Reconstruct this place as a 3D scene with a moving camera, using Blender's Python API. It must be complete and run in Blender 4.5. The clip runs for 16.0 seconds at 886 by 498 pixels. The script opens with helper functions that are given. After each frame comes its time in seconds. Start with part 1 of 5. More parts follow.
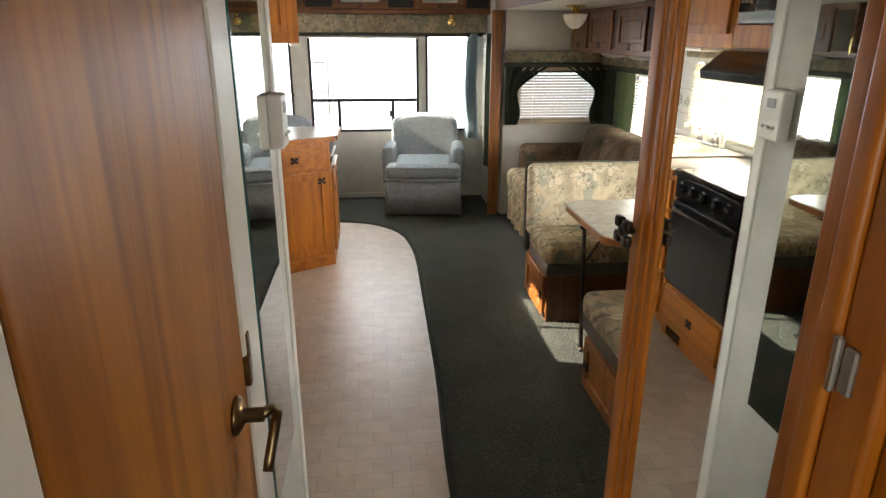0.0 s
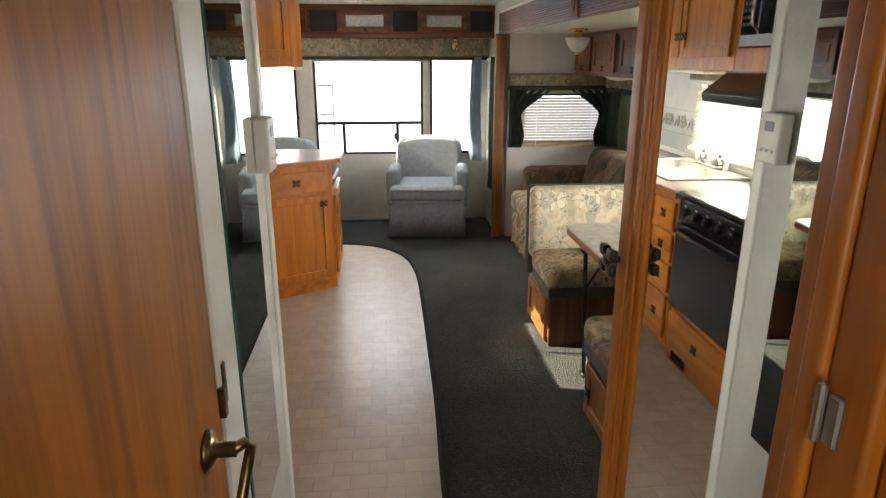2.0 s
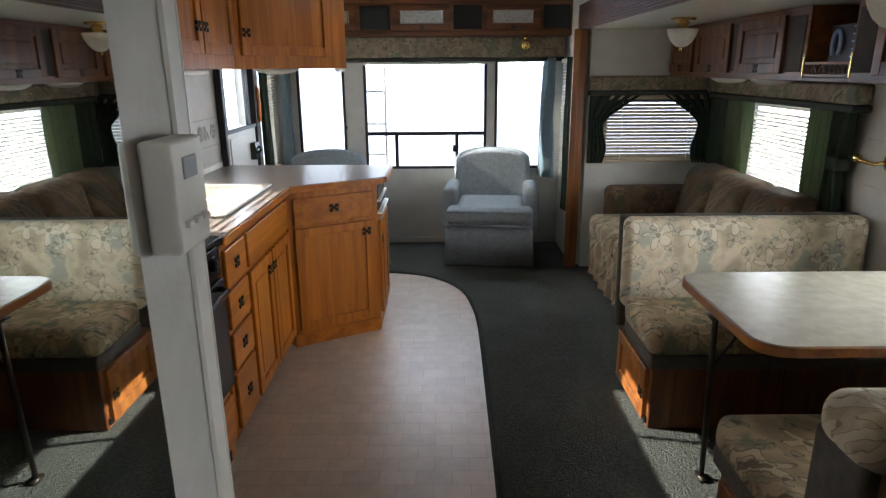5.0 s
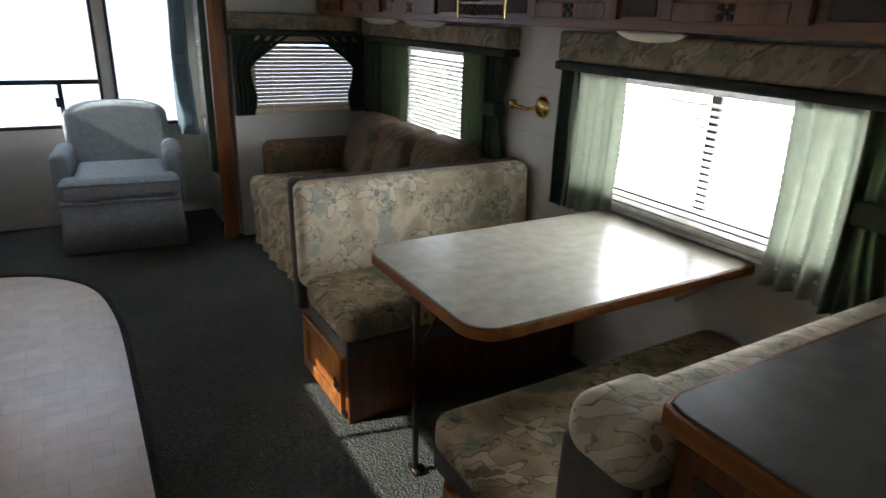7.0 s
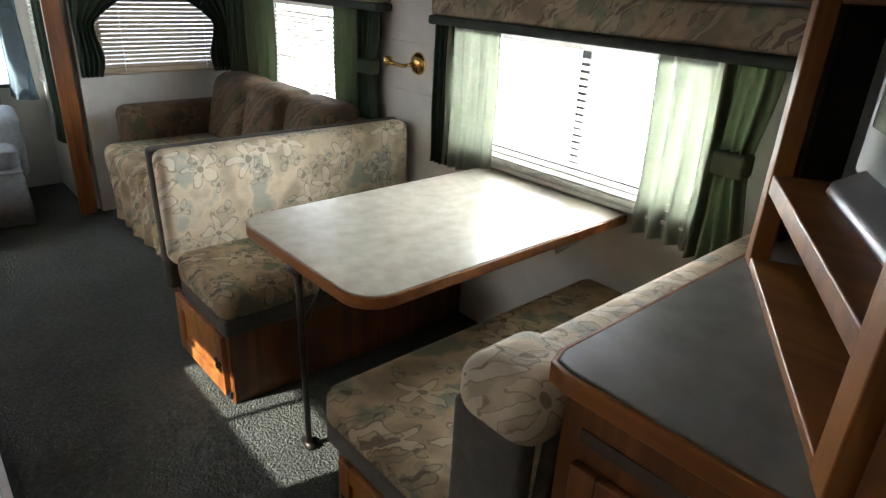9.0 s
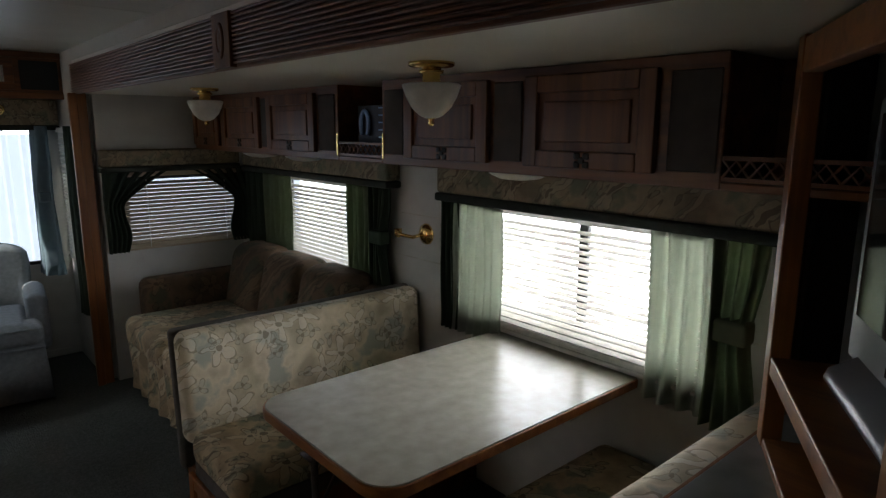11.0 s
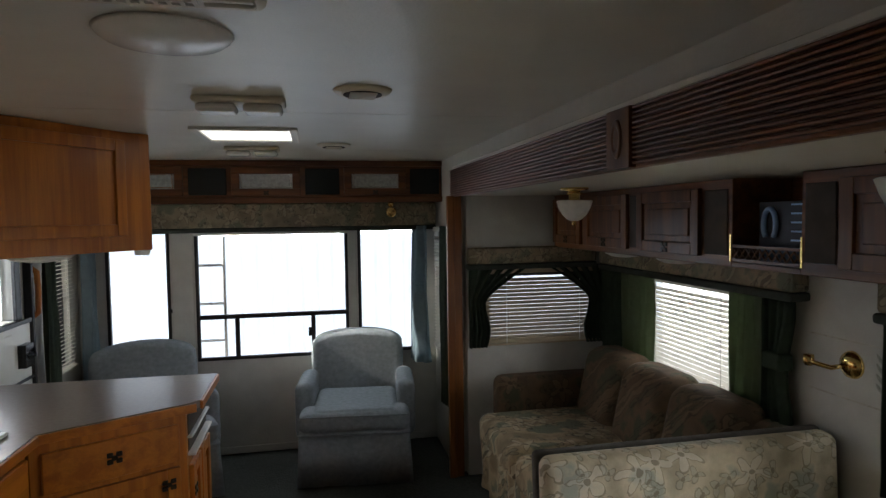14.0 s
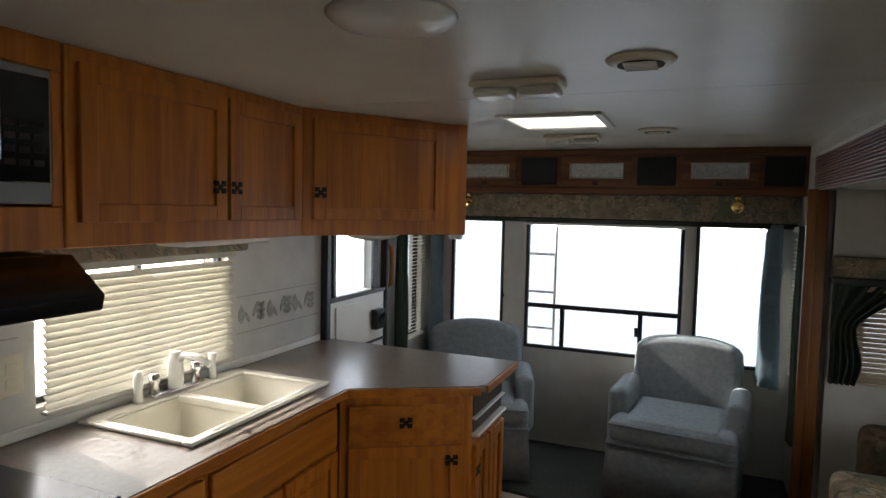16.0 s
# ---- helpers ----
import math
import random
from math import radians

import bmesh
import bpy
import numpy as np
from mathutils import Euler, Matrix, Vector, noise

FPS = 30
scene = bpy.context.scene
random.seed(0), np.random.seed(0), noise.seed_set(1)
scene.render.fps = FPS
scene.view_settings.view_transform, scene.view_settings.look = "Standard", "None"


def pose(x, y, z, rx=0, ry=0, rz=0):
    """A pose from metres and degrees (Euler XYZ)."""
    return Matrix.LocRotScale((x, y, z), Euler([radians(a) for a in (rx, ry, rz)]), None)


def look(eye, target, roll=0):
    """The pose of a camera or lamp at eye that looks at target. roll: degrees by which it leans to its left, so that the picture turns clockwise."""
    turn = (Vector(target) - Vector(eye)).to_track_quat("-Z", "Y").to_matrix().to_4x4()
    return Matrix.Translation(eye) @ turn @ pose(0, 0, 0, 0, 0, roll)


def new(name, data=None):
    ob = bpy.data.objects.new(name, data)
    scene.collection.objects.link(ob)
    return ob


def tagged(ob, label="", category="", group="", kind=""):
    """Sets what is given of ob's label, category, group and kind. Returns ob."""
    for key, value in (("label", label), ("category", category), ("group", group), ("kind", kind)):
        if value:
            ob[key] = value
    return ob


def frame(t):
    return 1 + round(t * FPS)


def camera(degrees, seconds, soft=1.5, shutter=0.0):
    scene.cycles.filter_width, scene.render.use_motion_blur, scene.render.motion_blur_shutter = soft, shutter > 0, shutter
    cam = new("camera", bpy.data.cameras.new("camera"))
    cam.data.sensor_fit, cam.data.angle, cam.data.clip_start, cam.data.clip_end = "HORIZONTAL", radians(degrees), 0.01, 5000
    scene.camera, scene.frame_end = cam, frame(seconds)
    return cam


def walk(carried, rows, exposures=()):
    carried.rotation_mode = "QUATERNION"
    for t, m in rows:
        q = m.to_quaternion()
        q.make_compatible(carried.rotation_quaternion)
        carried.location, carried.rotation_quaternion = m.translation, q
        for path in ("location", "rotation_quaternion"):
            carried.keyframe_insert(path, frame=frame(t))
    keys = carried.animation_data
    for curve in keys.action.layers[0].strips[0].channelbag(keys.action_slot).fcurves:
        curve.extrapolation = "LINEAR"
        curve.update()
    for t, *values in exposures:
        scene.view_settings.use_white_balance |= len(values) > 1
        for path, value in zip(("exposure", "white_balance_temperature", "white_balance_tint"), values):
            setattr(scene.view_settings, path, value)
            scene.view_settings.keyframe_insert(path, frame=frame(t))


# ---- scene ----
cam = camera(70.55, 16.0, 1.3, 0.15)

PATH = [
    (0, (-0.480, 0.404, 1.557), -6.08, -18.87, 0.17),
    (0.5, (-0.486, 0.392, 1.548), -5.54, -17.83, -0.49),
    (1, (-0.477, 0.394, 1.553), -4.42, -17.31, -1.09),
    (1.5, (-0.469, 0.407, 1.541), -5.16, -16.23, -0.50),
    (2, (-0.433, 0.435, 1.556), -5.25, -16.91, 0.04),
    (2.5, (-0.418, 0.415, 1.556), -4.84, -17.03, 2.15),
    (3, (-0.407, 0.454, 1.550), -1.67, -16.61, 1.48),
    (5.5, (-0.412, 1.429, 1.497), 0.27, -16.16, -0.43),
    (6, (-0.368, 1.606, 1.497), -9.01, -16.98, -1.21),
    (6.5, (-0.349, 1.708, 1.457), -19.01, -17.43, 1.01),
    (7, (-0.292, 1.732, 1.449), -31.19, -20.32, 2.19),
    (7.5, (-0.256, 1.777, 1.404), -40.34, -27.99, 2.08),
    (8, (-0.252, 1.773, 1.413), -41.99, -30.48, 2.73),
    (8.5, (-0.259, 1.770, 1.418), -41.89, -29.51, 3.08),
    (9, (-0.253, 1.769, 1.442), -42.49, -23.51, 3.02),
    (9.5, (-0.252, 1.773, 1.462), -43.73, -18.19, 2.81),
    (12, (-0.289, 1.731, 1.621), -34.64, -8.07, 0.86),
    (12.5, (-0.245, 1.799, 1.599), -28.27, -7.45, 1.53),
    (13, (-0.231, 1.825, 1.611), -21.95, -7.68, 1.60),
    (13.5, (-0.253, 2.010, 1.620), -16.44, -5.79, 0.97),
    (14, (-0.293, 2.118, 1.627), -11.64, -2.92, -0.80),
    (14.5, (-0.290, 2.159, 1.634), -6.90, -1.91, -1.69),
    (15, (-0.201, 2.243, 1.637), 2.26, -0.92, 0.37),
    (15.5, (-0.094, 2.311, 1.642), 12.52, -2.16, 1.40),
    (16, (0.011, 2.344, 1.624), 22.04, -3.76, 1.29),
]


def view(eye, yaw, pitch, roll):
    """The pose of a camera at eye, turned left by yaw and up by pitch."""
    a, b = radians(yaw), radians(pitch)
    way = Vector((-math.sin(a) * math.cos(b), math.cos(a) * math.cos(b), math.sin(b)))
    return look(eye, Vector(eye) + way, roll)


EXPOSURES = [(0, 3.1, 7000, 10), (3, 3.0, 7000, 10), (5.5, 2.15, 5850, 10), (6.5, 2.0, 5750, 10), (7.0, 1.85, 5900, 10), (7.5, 1.65, 6050, 10), (8, 2.2, 6100, 10), (8.5, 2.75, 6100, 10), (9, 2.7, 6050, 10), (9.5, 1.8, 5950, 10), (9.7, 1.55, 5950, 10), (12, 0.85, 6150, 10), (13.5, 1.1, 6250, 10), (16, 1.25, 6300, 10)]
walk(cam, [(t, view(eye, yaw, pitch, roll)) for t, eye, yaw, pitch, roll in PATH], EXPOSURES)

# ---- world and light ----
world = bpy.data.worlds.new("sky_world")
scene.world = world
world.use_nodes = True
wn = world.node_tree.nodes
sky = wn.new("ShaderNodeTexSky")
sky.sky_type = 'NISHITA'
sky.sun_disc = False
SUN_WAY = Vector((1.0, -0.22, -0.562)).normalized()
sky.sun_elevation = math.asin(-SUN_WAY.z)
sky.sun_rotation = math.atan2(-SUN_WAY.x, -SUN_WAY.y)
world.node_tree.links.new(sky.outputs[0], wn["Background"].inputs[0])
wn["Background"].inputs[1].default_value = 0.05
sun = new("sun", bpy.data.lights.new("sun", "SUN"))
sun.data.energy, sun.data.angle, sun.data.color = 5.0, radians(0.5), (1.0, 0.93, 0.82)
sun.matrix_world = look((-8, 4, 6), Vector((-8, 4, 6)) + SUN_WAY)


def area_lamp(name, eye, way, w, h, power, color=(0.86, 0.93, 1.0)):
    """A rectangular area lamp, for daylight in window openings and for fill."""
    la = new(name, bpy.data.lights.new(name, "AREA"))
    la.data.shape, la.data.size, la.data.size_y, la.data.energy, la.data.color = "RECTANGLE", w, h, power, color
    la.matrix_world = look(eye, Vector(eye) + Vector(way))
    return la


area_lamp("daylight_dinette", (1.66, 3.13, 1.04), (-1, 0, 0), 1.20, 0.46, 7.6, (1.0, 0.98, 0.95))
area_lamp("daylight_sofa", (1.66, 4.93, 1.02), (-1, 0, 0), 0.86, 0.52, 2.0, (1.0, 0.98, 0.95))
area_lamp("daylight_kitchen", (-1.95, 4.02, 1.22), (1, 0, 0), 0.84, 0.46, 3.4, (1.0, 0.95, 0.88))
area_lamp("daylight_entry", (-1.87, 5.5, 1.33), (1, 0, 0), 0.4, 0.4, 0.8)
area_lamp("daylight_rear", (-0.58, 6.66, 1.535), (0, -1, -1.0), 0.96, 0.05, 1.5)
area_lamp("daylight_rear_side", (0.25, 6.66, 1.535), (0, -1, -1.0), 0.42, 0.05, 0.35)
# Added fill lamp that brightens the hall; no window stands there.
area_lamp("fill_front", (-0.35, -0.48, 1.35), (0, 1, -0.3), 0.6, 0.7, 0.9, (1.0, 0.97, 0.92))


# ---- materials ----
def nodes_of(name):
    m = bpy.data.materials.new(name)
    m.use_nodes = True
    n = m.node_tree.nodes
    return m, n, m.node_tree.links, n["Principled BSDF"]


def plain(name, color, rough=0.5, metal=0.0, var=0.12, scale=18.0, bump=0.04, fine=180.0, spec=0.5):
    """A surface with stains at a coarse scale and grain at a fine one."""
    m, n, l, b = nodes_of(name)
    co = n.new("ShaderNodeTexCoord")
    a, f = n.new("ShaderNodeTexNoise"), n.new("ShaderNodeTexNoise")
    a.inputs["Scale"].default_value, f.inputs["Scale"].default_value = scale, fine
    a.inputs["Detail"].default_value = 5
    l.new(co.outputs["Object"], a.inputs["Vector"]), l.new(co.outputs["Object"], f.inputs["Vector"])
    r = n.new("ShaderNodeValToRGB")
    r.color_ramp.elements[0].position, r.color_ramp.elements[1].position = 0.3, 0.7
    r.color_ramp.elements[0].color = (*[c * (1 - var) for c in color], 1)
    r.color_ramp.elements[1].color = (*[min(1, c * (1 + var)) for c in color], 1)
    l.new(a.outputs["Fac"], r.inputs[0]), l.new(r.outputs[0], b.inputs["Base Color"])
    b.inputs["Roughness"].default_value, b.inputs["Metallic"].default_value = rough, metal
    b.inputs["Specular IOR Level"].default_value = spec
    if bump:
        u = n.new("ShaderNodeBump")
        u.inputs["Strength"].default_value, u.inputs["Distance"].default_value = bump, 0.01
        l.new(f.outputs["Fac"], u.inputs["Height"]), l.new(u.outputs[0], b.inputs["Normal"])
    return m


def wood(name, light, dark, rough=0.38, along="Z", size=1.0):
    """Oak with long grain and pores."""
    m, n, l, b = nodes_of(name)
    co, mp = n.new("ShaderNodeTexCoord"), n.new("ShaderNodeMapping")
    s = {"X": (1.2, 22, 22), "Y": (22, 1.2, 22), "Z": (22, 22, 1.2)}[along]
    mp.inputs["Scale"].default_value = [v * size for v in s]
    l.new(co.outputs["Object"], mp.inputs[0])
    a, f = n.new("ShaderNodeTexNoise"), n.new("ShaderNodeTexNoise")
    a.inputs["Scale"].default_value, a.inputs["Detail"].default_value, a.inputs["Distortion"].default_value = 1.0, 6, 0.6
    f.inputs["Scale"].default_value, f.inputs["Detail"].default_value = 6.0, 3
    l.new(mp.outputs[0], a.inputs["Vector"]), l.new(mp.outputs[0], f.inputs["Vector"])
    r = n.new("ShaderNodeValToRGB")
    r.color_ramp.elements[0].position, r.color_ramp.elements[1].position = 0.38, 0.60
    r.color_ramp.elements[0].color, r.color_ramp.elements[1].color = (*dark, 1), (*light, 1)
    x = n.new("ShaderNodeMixRGB")
    x.blend_type = "MULTIPLY"
    x.inputs[0].default_value = 0.35
    l.new(a.outputs["Fac"], r.inputs[0]), l.new(r.outputs[0], x.inputs[1]), l.new(f.outputs["Fac"], x.inputs[2])
    l.new(x.outputs[0], b.inputs["Base Color"])
    b.inputs["Roughness"].default_value = rough
    u = n.new("ShaderNodeBump")
    u.inputs["Strength"].default_value, u.inputs["Distance"].default_value = 0.08, 0.004
    l.new(f.outputs["Fac"], u.inputs["Height"]), l.new(u.outputs[0], b.inputs["Normal"])
    return m


def floral(name, ground, petal, leaf, dark, scale=6.0):
    """Upholstery with outlined five-petalled blossoms on a mottled ground."""
    m, n, l, b = nodes_of(name)

    def calc(op, a, c=None):
        k = n.new("ShaderNodeMath")
        k.operation = op
        for i, v in enumerate((a, c)):
            if v is None:
                continue
            if isinstance(v, (int, float)):
                k.inputs[i].default_value = v
            else:
                l.new(v, k.inputs[i])
        return k.outputs[0]

    def mix(f, a, c):
        k = n.new("ShaderNodeMixRGB")
        for i, v in enumerate((f, a, c)):
            if isinstance(v, tuple):
                k.inputs[i].default_value = (*v, 1)
            else:
                l.new(v, k.inputs[i])
        return k.outputs[0]
    co = n.new("ShaderNodeTexCoord")
    wob = n.new("ShaderNodeTexNoise")
    wob.inputs["Scale"].default_value = 14.0
    l.new(co.outputs["Object"], wob.inputs["Vector"])
    add = n.new("ShaderNodeMixRGB")
    add.blend_type = "ADD"
    add.inputs[0].default_value = 0.05
    l.new(co.outputs["Object"], add.inputs[1]), l.new(wob.outputs["Color"], add.inputs[2])
    sp = n.new("ShaderNodeSeparateXYZ")
    l.new(add.outputs[0], sp.inputs[0])
    flat = n.new("ShaderNodeCombineXYZ")
    l.new(calc("ADD", sp.outputs[0], calc("MULTIPLY", sp.outputs[1], 0.35)), flat.inputs[0])
    l.new(calc("ADD", calc("MULTIPLY", sp.outputs[1], 0.94), sp.outputs[2]), flat.inputs[1])
    tone = n.new("ShaderNodeTexNoise")
    tone.inputs["Scale"].default_value, tone.inputs["Detail"].default_value = 7.0, 5
    l.new(co.outputs["Object"], tone.inputs["Vector"])
    r = n.new("ShaderNodeValToRGB")
    c = r.color_ramp
    c.elements[0].position, c.elements[0].color = 0.40, (*leaf, 1)
    c.elements[1].position, c.elements[1].color = 0.62, (*[0.5 * (p + q) for p, q in zip(dark, ground)], 1)
    c.elements.new(0.47).color = (*ground, 1)
    l.new(tone.outputs["Fac"], r.inputs[0])
    col = r.outputs[0]
    for k, (sc, petals, size, fill) in enumerate(((scale, 5.0, 0.40, petal), (scale * 1.7, 3.0, 0.30, leaf))):
        v = n.new("ShaderNodeTexVoronoi")
        v.voronoi_dimensions = "2D"
        v.inputs["Scale"].default_value = sc
        l.new(flat.outputs[0], v.inputs["Vector"])
        d = n.new("ShaderNodeVectorMath")
        d.operation = "SUBTRACT"
        l.new(flat.outputs[0], d.inputs[0]), l.new(v.outputs["Position"], d.inputs[1])
        q = n.new("ShaderNodeSeparateXYZ")
        l.new(d.outputs[0], q.inputs[0])
        turn = calc("ADD", calc("ARCTAN2", q.outputs[1], q.outputs[0]), calc("MULTIPLY", v.outputs["Color"], 6.0))
        rim = calc("MULTIPLY", calc("ADD", calc("MULTIPLY", calc("COSINE", calc("MULTIPLY", turn, petals)), 0.35), 0.65), size)
        gap = calc("SUBTRACT", v.outputs["Distance"], rim)
        inside = calc("MULTIPLY", calc("LESS_THAN", gap, 0.0), 0.4)
        line = calc("MULTIPLY", calc("LESS_THAN", calc("ABSOLUTE", gap), 0.022), 0.6)
        heart = calc("MULTIPLY", calc("LESS_THAN", v.outputs["Distance"], 0.07), 0.7)
        col = mix(inside, col, fill)
        col = mix(line, col, dark)
        col = mix(heart, col, dark)
    l.new(col, b.inputs["Base Color"])
    b.inputs["Roughness"].default_value = 0.85
    b.inputs["Specular IOR Level"].default_value = 0.2
    w = n.new("ShaderNodeTexNoise")
    w.inputs["Scale"].default_value = 260
    l.new(co.outputs["Object"], w.inputs["Vector"])
    u = n.new("ShaderNodeBump")
    u.inputs["Strength"].default_value, u.inputs["Distance"].default_value = 0.3, 0.004
    l.new(w.outputs["Fac"], u.inputs["Height"]), l.new(u.outputs[0], b.inputs["Normal"])
    return m


def pile(name, a, c):
    """Cut-pile carpet with trodden patches."""
    m = plain(name, a, 0.95, 0, 0.35, 3.5, 1.0, 130, 0.1)
    n, l = m.node_tree.nodes, m.node_tree.links
    b = n["Principled BSDF"]
    old = b.inputs["Base Color"].links[0].from_socket
    f = n.new("ShaderNodeTexNoise")
    f.inputs["Scale"].default_value, f.inputs["Detail"].default_value = 60, 4
    co = n.new("ShaderNodeTexCoord")
    l.new(co.outputs["Object"], f.inputs["Vector"])
    r = n.new("ShaderNodeValToRGB")
    r.color_ramp.elements[0].position, r.color_ramp.elements[1].position = 0.35, 0.65
    r.color_ramp.elements[0].color, r.color_ramp.elements[1].color = (*[v * 0.55 for v in c], 1), (*c, 1)
    x = n.new("ShaderNodeMixRGB")
    x.inputs[0].default_value = 0.5
    l.new(f.outputs["Fac"], r.inputs[0]), l.new(old, x.inputs[1]), l.new(r.outputs[0], x.inputs[2]), l.new(x.outputs[0], b.inputs["Base Color"])
    for k in n:
        if k.type == "BUMP":
            k.inputs["Distance"].default_value = 0.02
    return m


def vinyl_sheet(name):
    """Sheet vinyl printed with small blocks."""
    m, n, l, b = nodes_of(name)
    co = n.new("ShaderNodeTexCoord")
    br = n.new("ShaderNodeTexBrick")
    br.inputs["Color1"].default_value, br.inputs["Color2"].default_value = (0.56, 0.478, 0.40, 1), (0.49, 0.415, 0.345, 1)
    br.inputs["Mortar"].default_value = (0.38, 0.31, 0.25, 1)
    br.inputs["Scale"].default_value, br.inputs["Mortar Size"].default_value = 6.5, 0.008
    br.inputs["Brick Width"].default_value, br.inputs["Row Height"].default_value = 0.9, 0.55
    no = n.new("ShaderNodeTexNoise")
    no.inputs["Scale"].default_value, no.inputs["Detail"].default_value = 14, 6
    x = n.new("ShaderNodeMixRGB")
    x.blend_type = "OVERLAY"
    x.inputs[0].default_value = 0.22
    l.new(co.outputs["Object"], br.inputs["Vector"]), l.new(co.outputs["Object"], no.inputs["Vector"])
    l.new(br.outputs["Color"], x.inputs[1]), l.new(no.outputs["Fac"], x.inputs[2]), l.new(x.outputs[0], b.inputs["Base Color"])
    b.inputs["Roughness"].default_value = 0.34
    u = n.new("ShaderNodeBump")
    u.inputs["Strength"].default_value, u.inputs["Distance"].default_value = 0.15, 0.003
    l.new(br.outputs["Fac"], u.inputs["Height"])
    u.invert = True
    l.new(u.outputs[0], b.inputs["Normal"])
    return m


def clear(name, rough=0.0, tint=(1, 1, 1)):
    m, n, l, b = nodes_of(name)
    b.inputs["Base Color"].default_value = (*tint, 1)
    b.inputs["Transmission Weight"].default_value, b.inputs["Roughness"].default_value, b.inputs["IOR"].default_value = 1.0, rough, 1.05
    return m


def glow(name, color, power):
    m, n, l, b = nodes_of(name)
    b.inputs["Base Color"].default_value = (*color, 1)
    b.inputs["Emission Color"].default_value, b.inputs["Emission Strength"].default_value = (*color, 1), power
    return m


def sheer(name, color, through_part=0.45):
    """Thin cloth that lets daylight through."""
    m = plain(name, color, 0.9, 0, 0.15, 30, 0.2, 400, 0.1)
    n, l = m.node_tree.nodes, m.node_tree.links
    b, out = n["Principled BSDF"], n["Material Output"]
    t = n.new("ShaderNodeBsdfTranslucent")
    t.inputs["Color"].default_value = (*[min(1, c * 1.6) for c in color], 1)
    x = n.new("ShaderNodeMixShader")
    x.inputs[0].default_value = through_part
    l.new(b.outputs[0], x.inputs[1]), l.new(t.outputs[0], x.inputs[2]), l.new(x.outputs[0], out.inputs["Surface"])
    return m


OAK = wood("honey_oak", (0.60, 0.200, 0.016), (0.42, 0.125, 0.008))
OAK_H = wood("honey_oak_rail", (0.60, 0.200, 0.016), (0.42, 0.125, 0.008), along="Y")
# Same grain as the honey oak, in a darker tone.
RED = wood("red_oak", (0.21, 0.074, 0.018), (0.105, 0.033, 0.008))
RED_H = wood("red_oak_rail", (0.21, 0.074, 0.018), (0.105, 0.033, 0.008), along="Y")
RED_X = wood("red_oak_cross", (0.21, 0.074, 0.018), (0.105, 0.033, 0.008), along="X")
VENEER = wood("door_veneer", (0.53, 0.198, 0.022), (0.33, 0.104, 0.010), 0.36, "Z", 1.0)
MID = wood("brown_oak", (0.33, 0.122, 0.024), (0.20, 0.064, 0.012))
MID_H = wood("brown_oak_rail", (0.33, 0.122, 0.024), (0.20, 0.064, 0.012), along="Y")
STENCIL = plain("grey_green_stencil", (0.34, 0.345, 0.30), 0.7, 0, 0.25, 60, 0.0)
WALL = plain("vinyl_wallpaper", (0.55, 0.545, 0.505), 0.6, 0, 0.07, 9, 0.15, 90)
CEIL = plain("ceiling_board", (0.70, 0.69, 0.61), 0.32, 0, 0.04, 5, 0.16, 120)
WHITE = plain("white_plastic", (0.78, 0.77, 0.72), 0.35, 0, 0.03, 8, 0.0)
CREAM = plain("cream_plastic", (0.70, 0.64, 0.50), 0.4, 0, 0.05, 8, 0.0)
CARPET = pile("green_grey_carpet", (0.060, 0.064, 0.055), (0.116, 0.122, 0.106))
BINDING = pile("dark_carpet_edge", (0.05, 0.05, 0.045), (0.07, 0.075, 0.07))
VINYL = vinyl_sheet("tan_sheet_vinyl")
TOP = plain("grey_brown_laminate", (0.20, 0.165, 0.14), 0.28, 0, 0.14, 60, 0.02, 300)
TABLE = plain("mottled_stone_laminate", (0.35, 0.33, 0.27), 0.25, 0, 0.13, 20, 0.03, 200)
DESK = plain("slate_laminate", (0.18, 0.185, 0.175), 0.3, 0, 0.16, 20, 0.03, 200)
BLACK = plain("black_enamel", (0.009, 0.009, 0.010), 0.22, 0, 0.1, 8, 0.0)
FRAME = plain("black_window_frame", (0.012, 0.012, 0.014), 0.4, 0, 0.1, 30, 0.0)
IRON = plain("dark_bronze", (0.035, 0.028, 0.022), 0.4, 0.8, 0.3, 60, 0.2)
BRASS = plain("polished_brass", (0.78, 0.55, 0.20), 0.18, 1.0, 0.08, 40, 0.0)
AGED = plain("antique_brass", (0.23, 0.17, 0.09), 0.28, 1.0, 0.2, 40, 0.0)
CHROME = plain("chrome", (0.75, 0.75, 0.76), 0.12, 1.0, 0.03, 30, 0.0)
STEEL = plain("hinge_steel", (0.45, 0.44, 0.42), 0.3, 1.0, 0.1, 60, 0.0)
CHAIR = plain("blue_grey_weave", (0.25, 0.275, 0.29), 0.92, 0, 0.14, 40, 0.5, 420, 0.15)
GREEN = sheer("green_curtain", (0.16, 0.19, 0.125), 0.45)
GREEN_D = sheer("dark_green_swag", (0.045, 0.062, 0.045), 0.1)
# Paler copy of the green curtain: window light through cloth put into the colour.
BACKLIT = sheer("backlit_green_curtain", (0.34, 0.36, 0.31), 0.58)
BLUE = sheer("blue_green_curtain", (0.20, 0.26, 0.29), 0.45)
PIPING = plain("dark_green_band", (0.035, 0.042, 0.034), 0.85, 0, 0.2, 30, 0.2)
FLORAL = floral("floral_upholstery", (0.58, 0.50, 0.35), (0.68, 0.64, 0.52), (0.36, 0.36, 0.29), (0.17, 0.14, 0.09), 5.2)
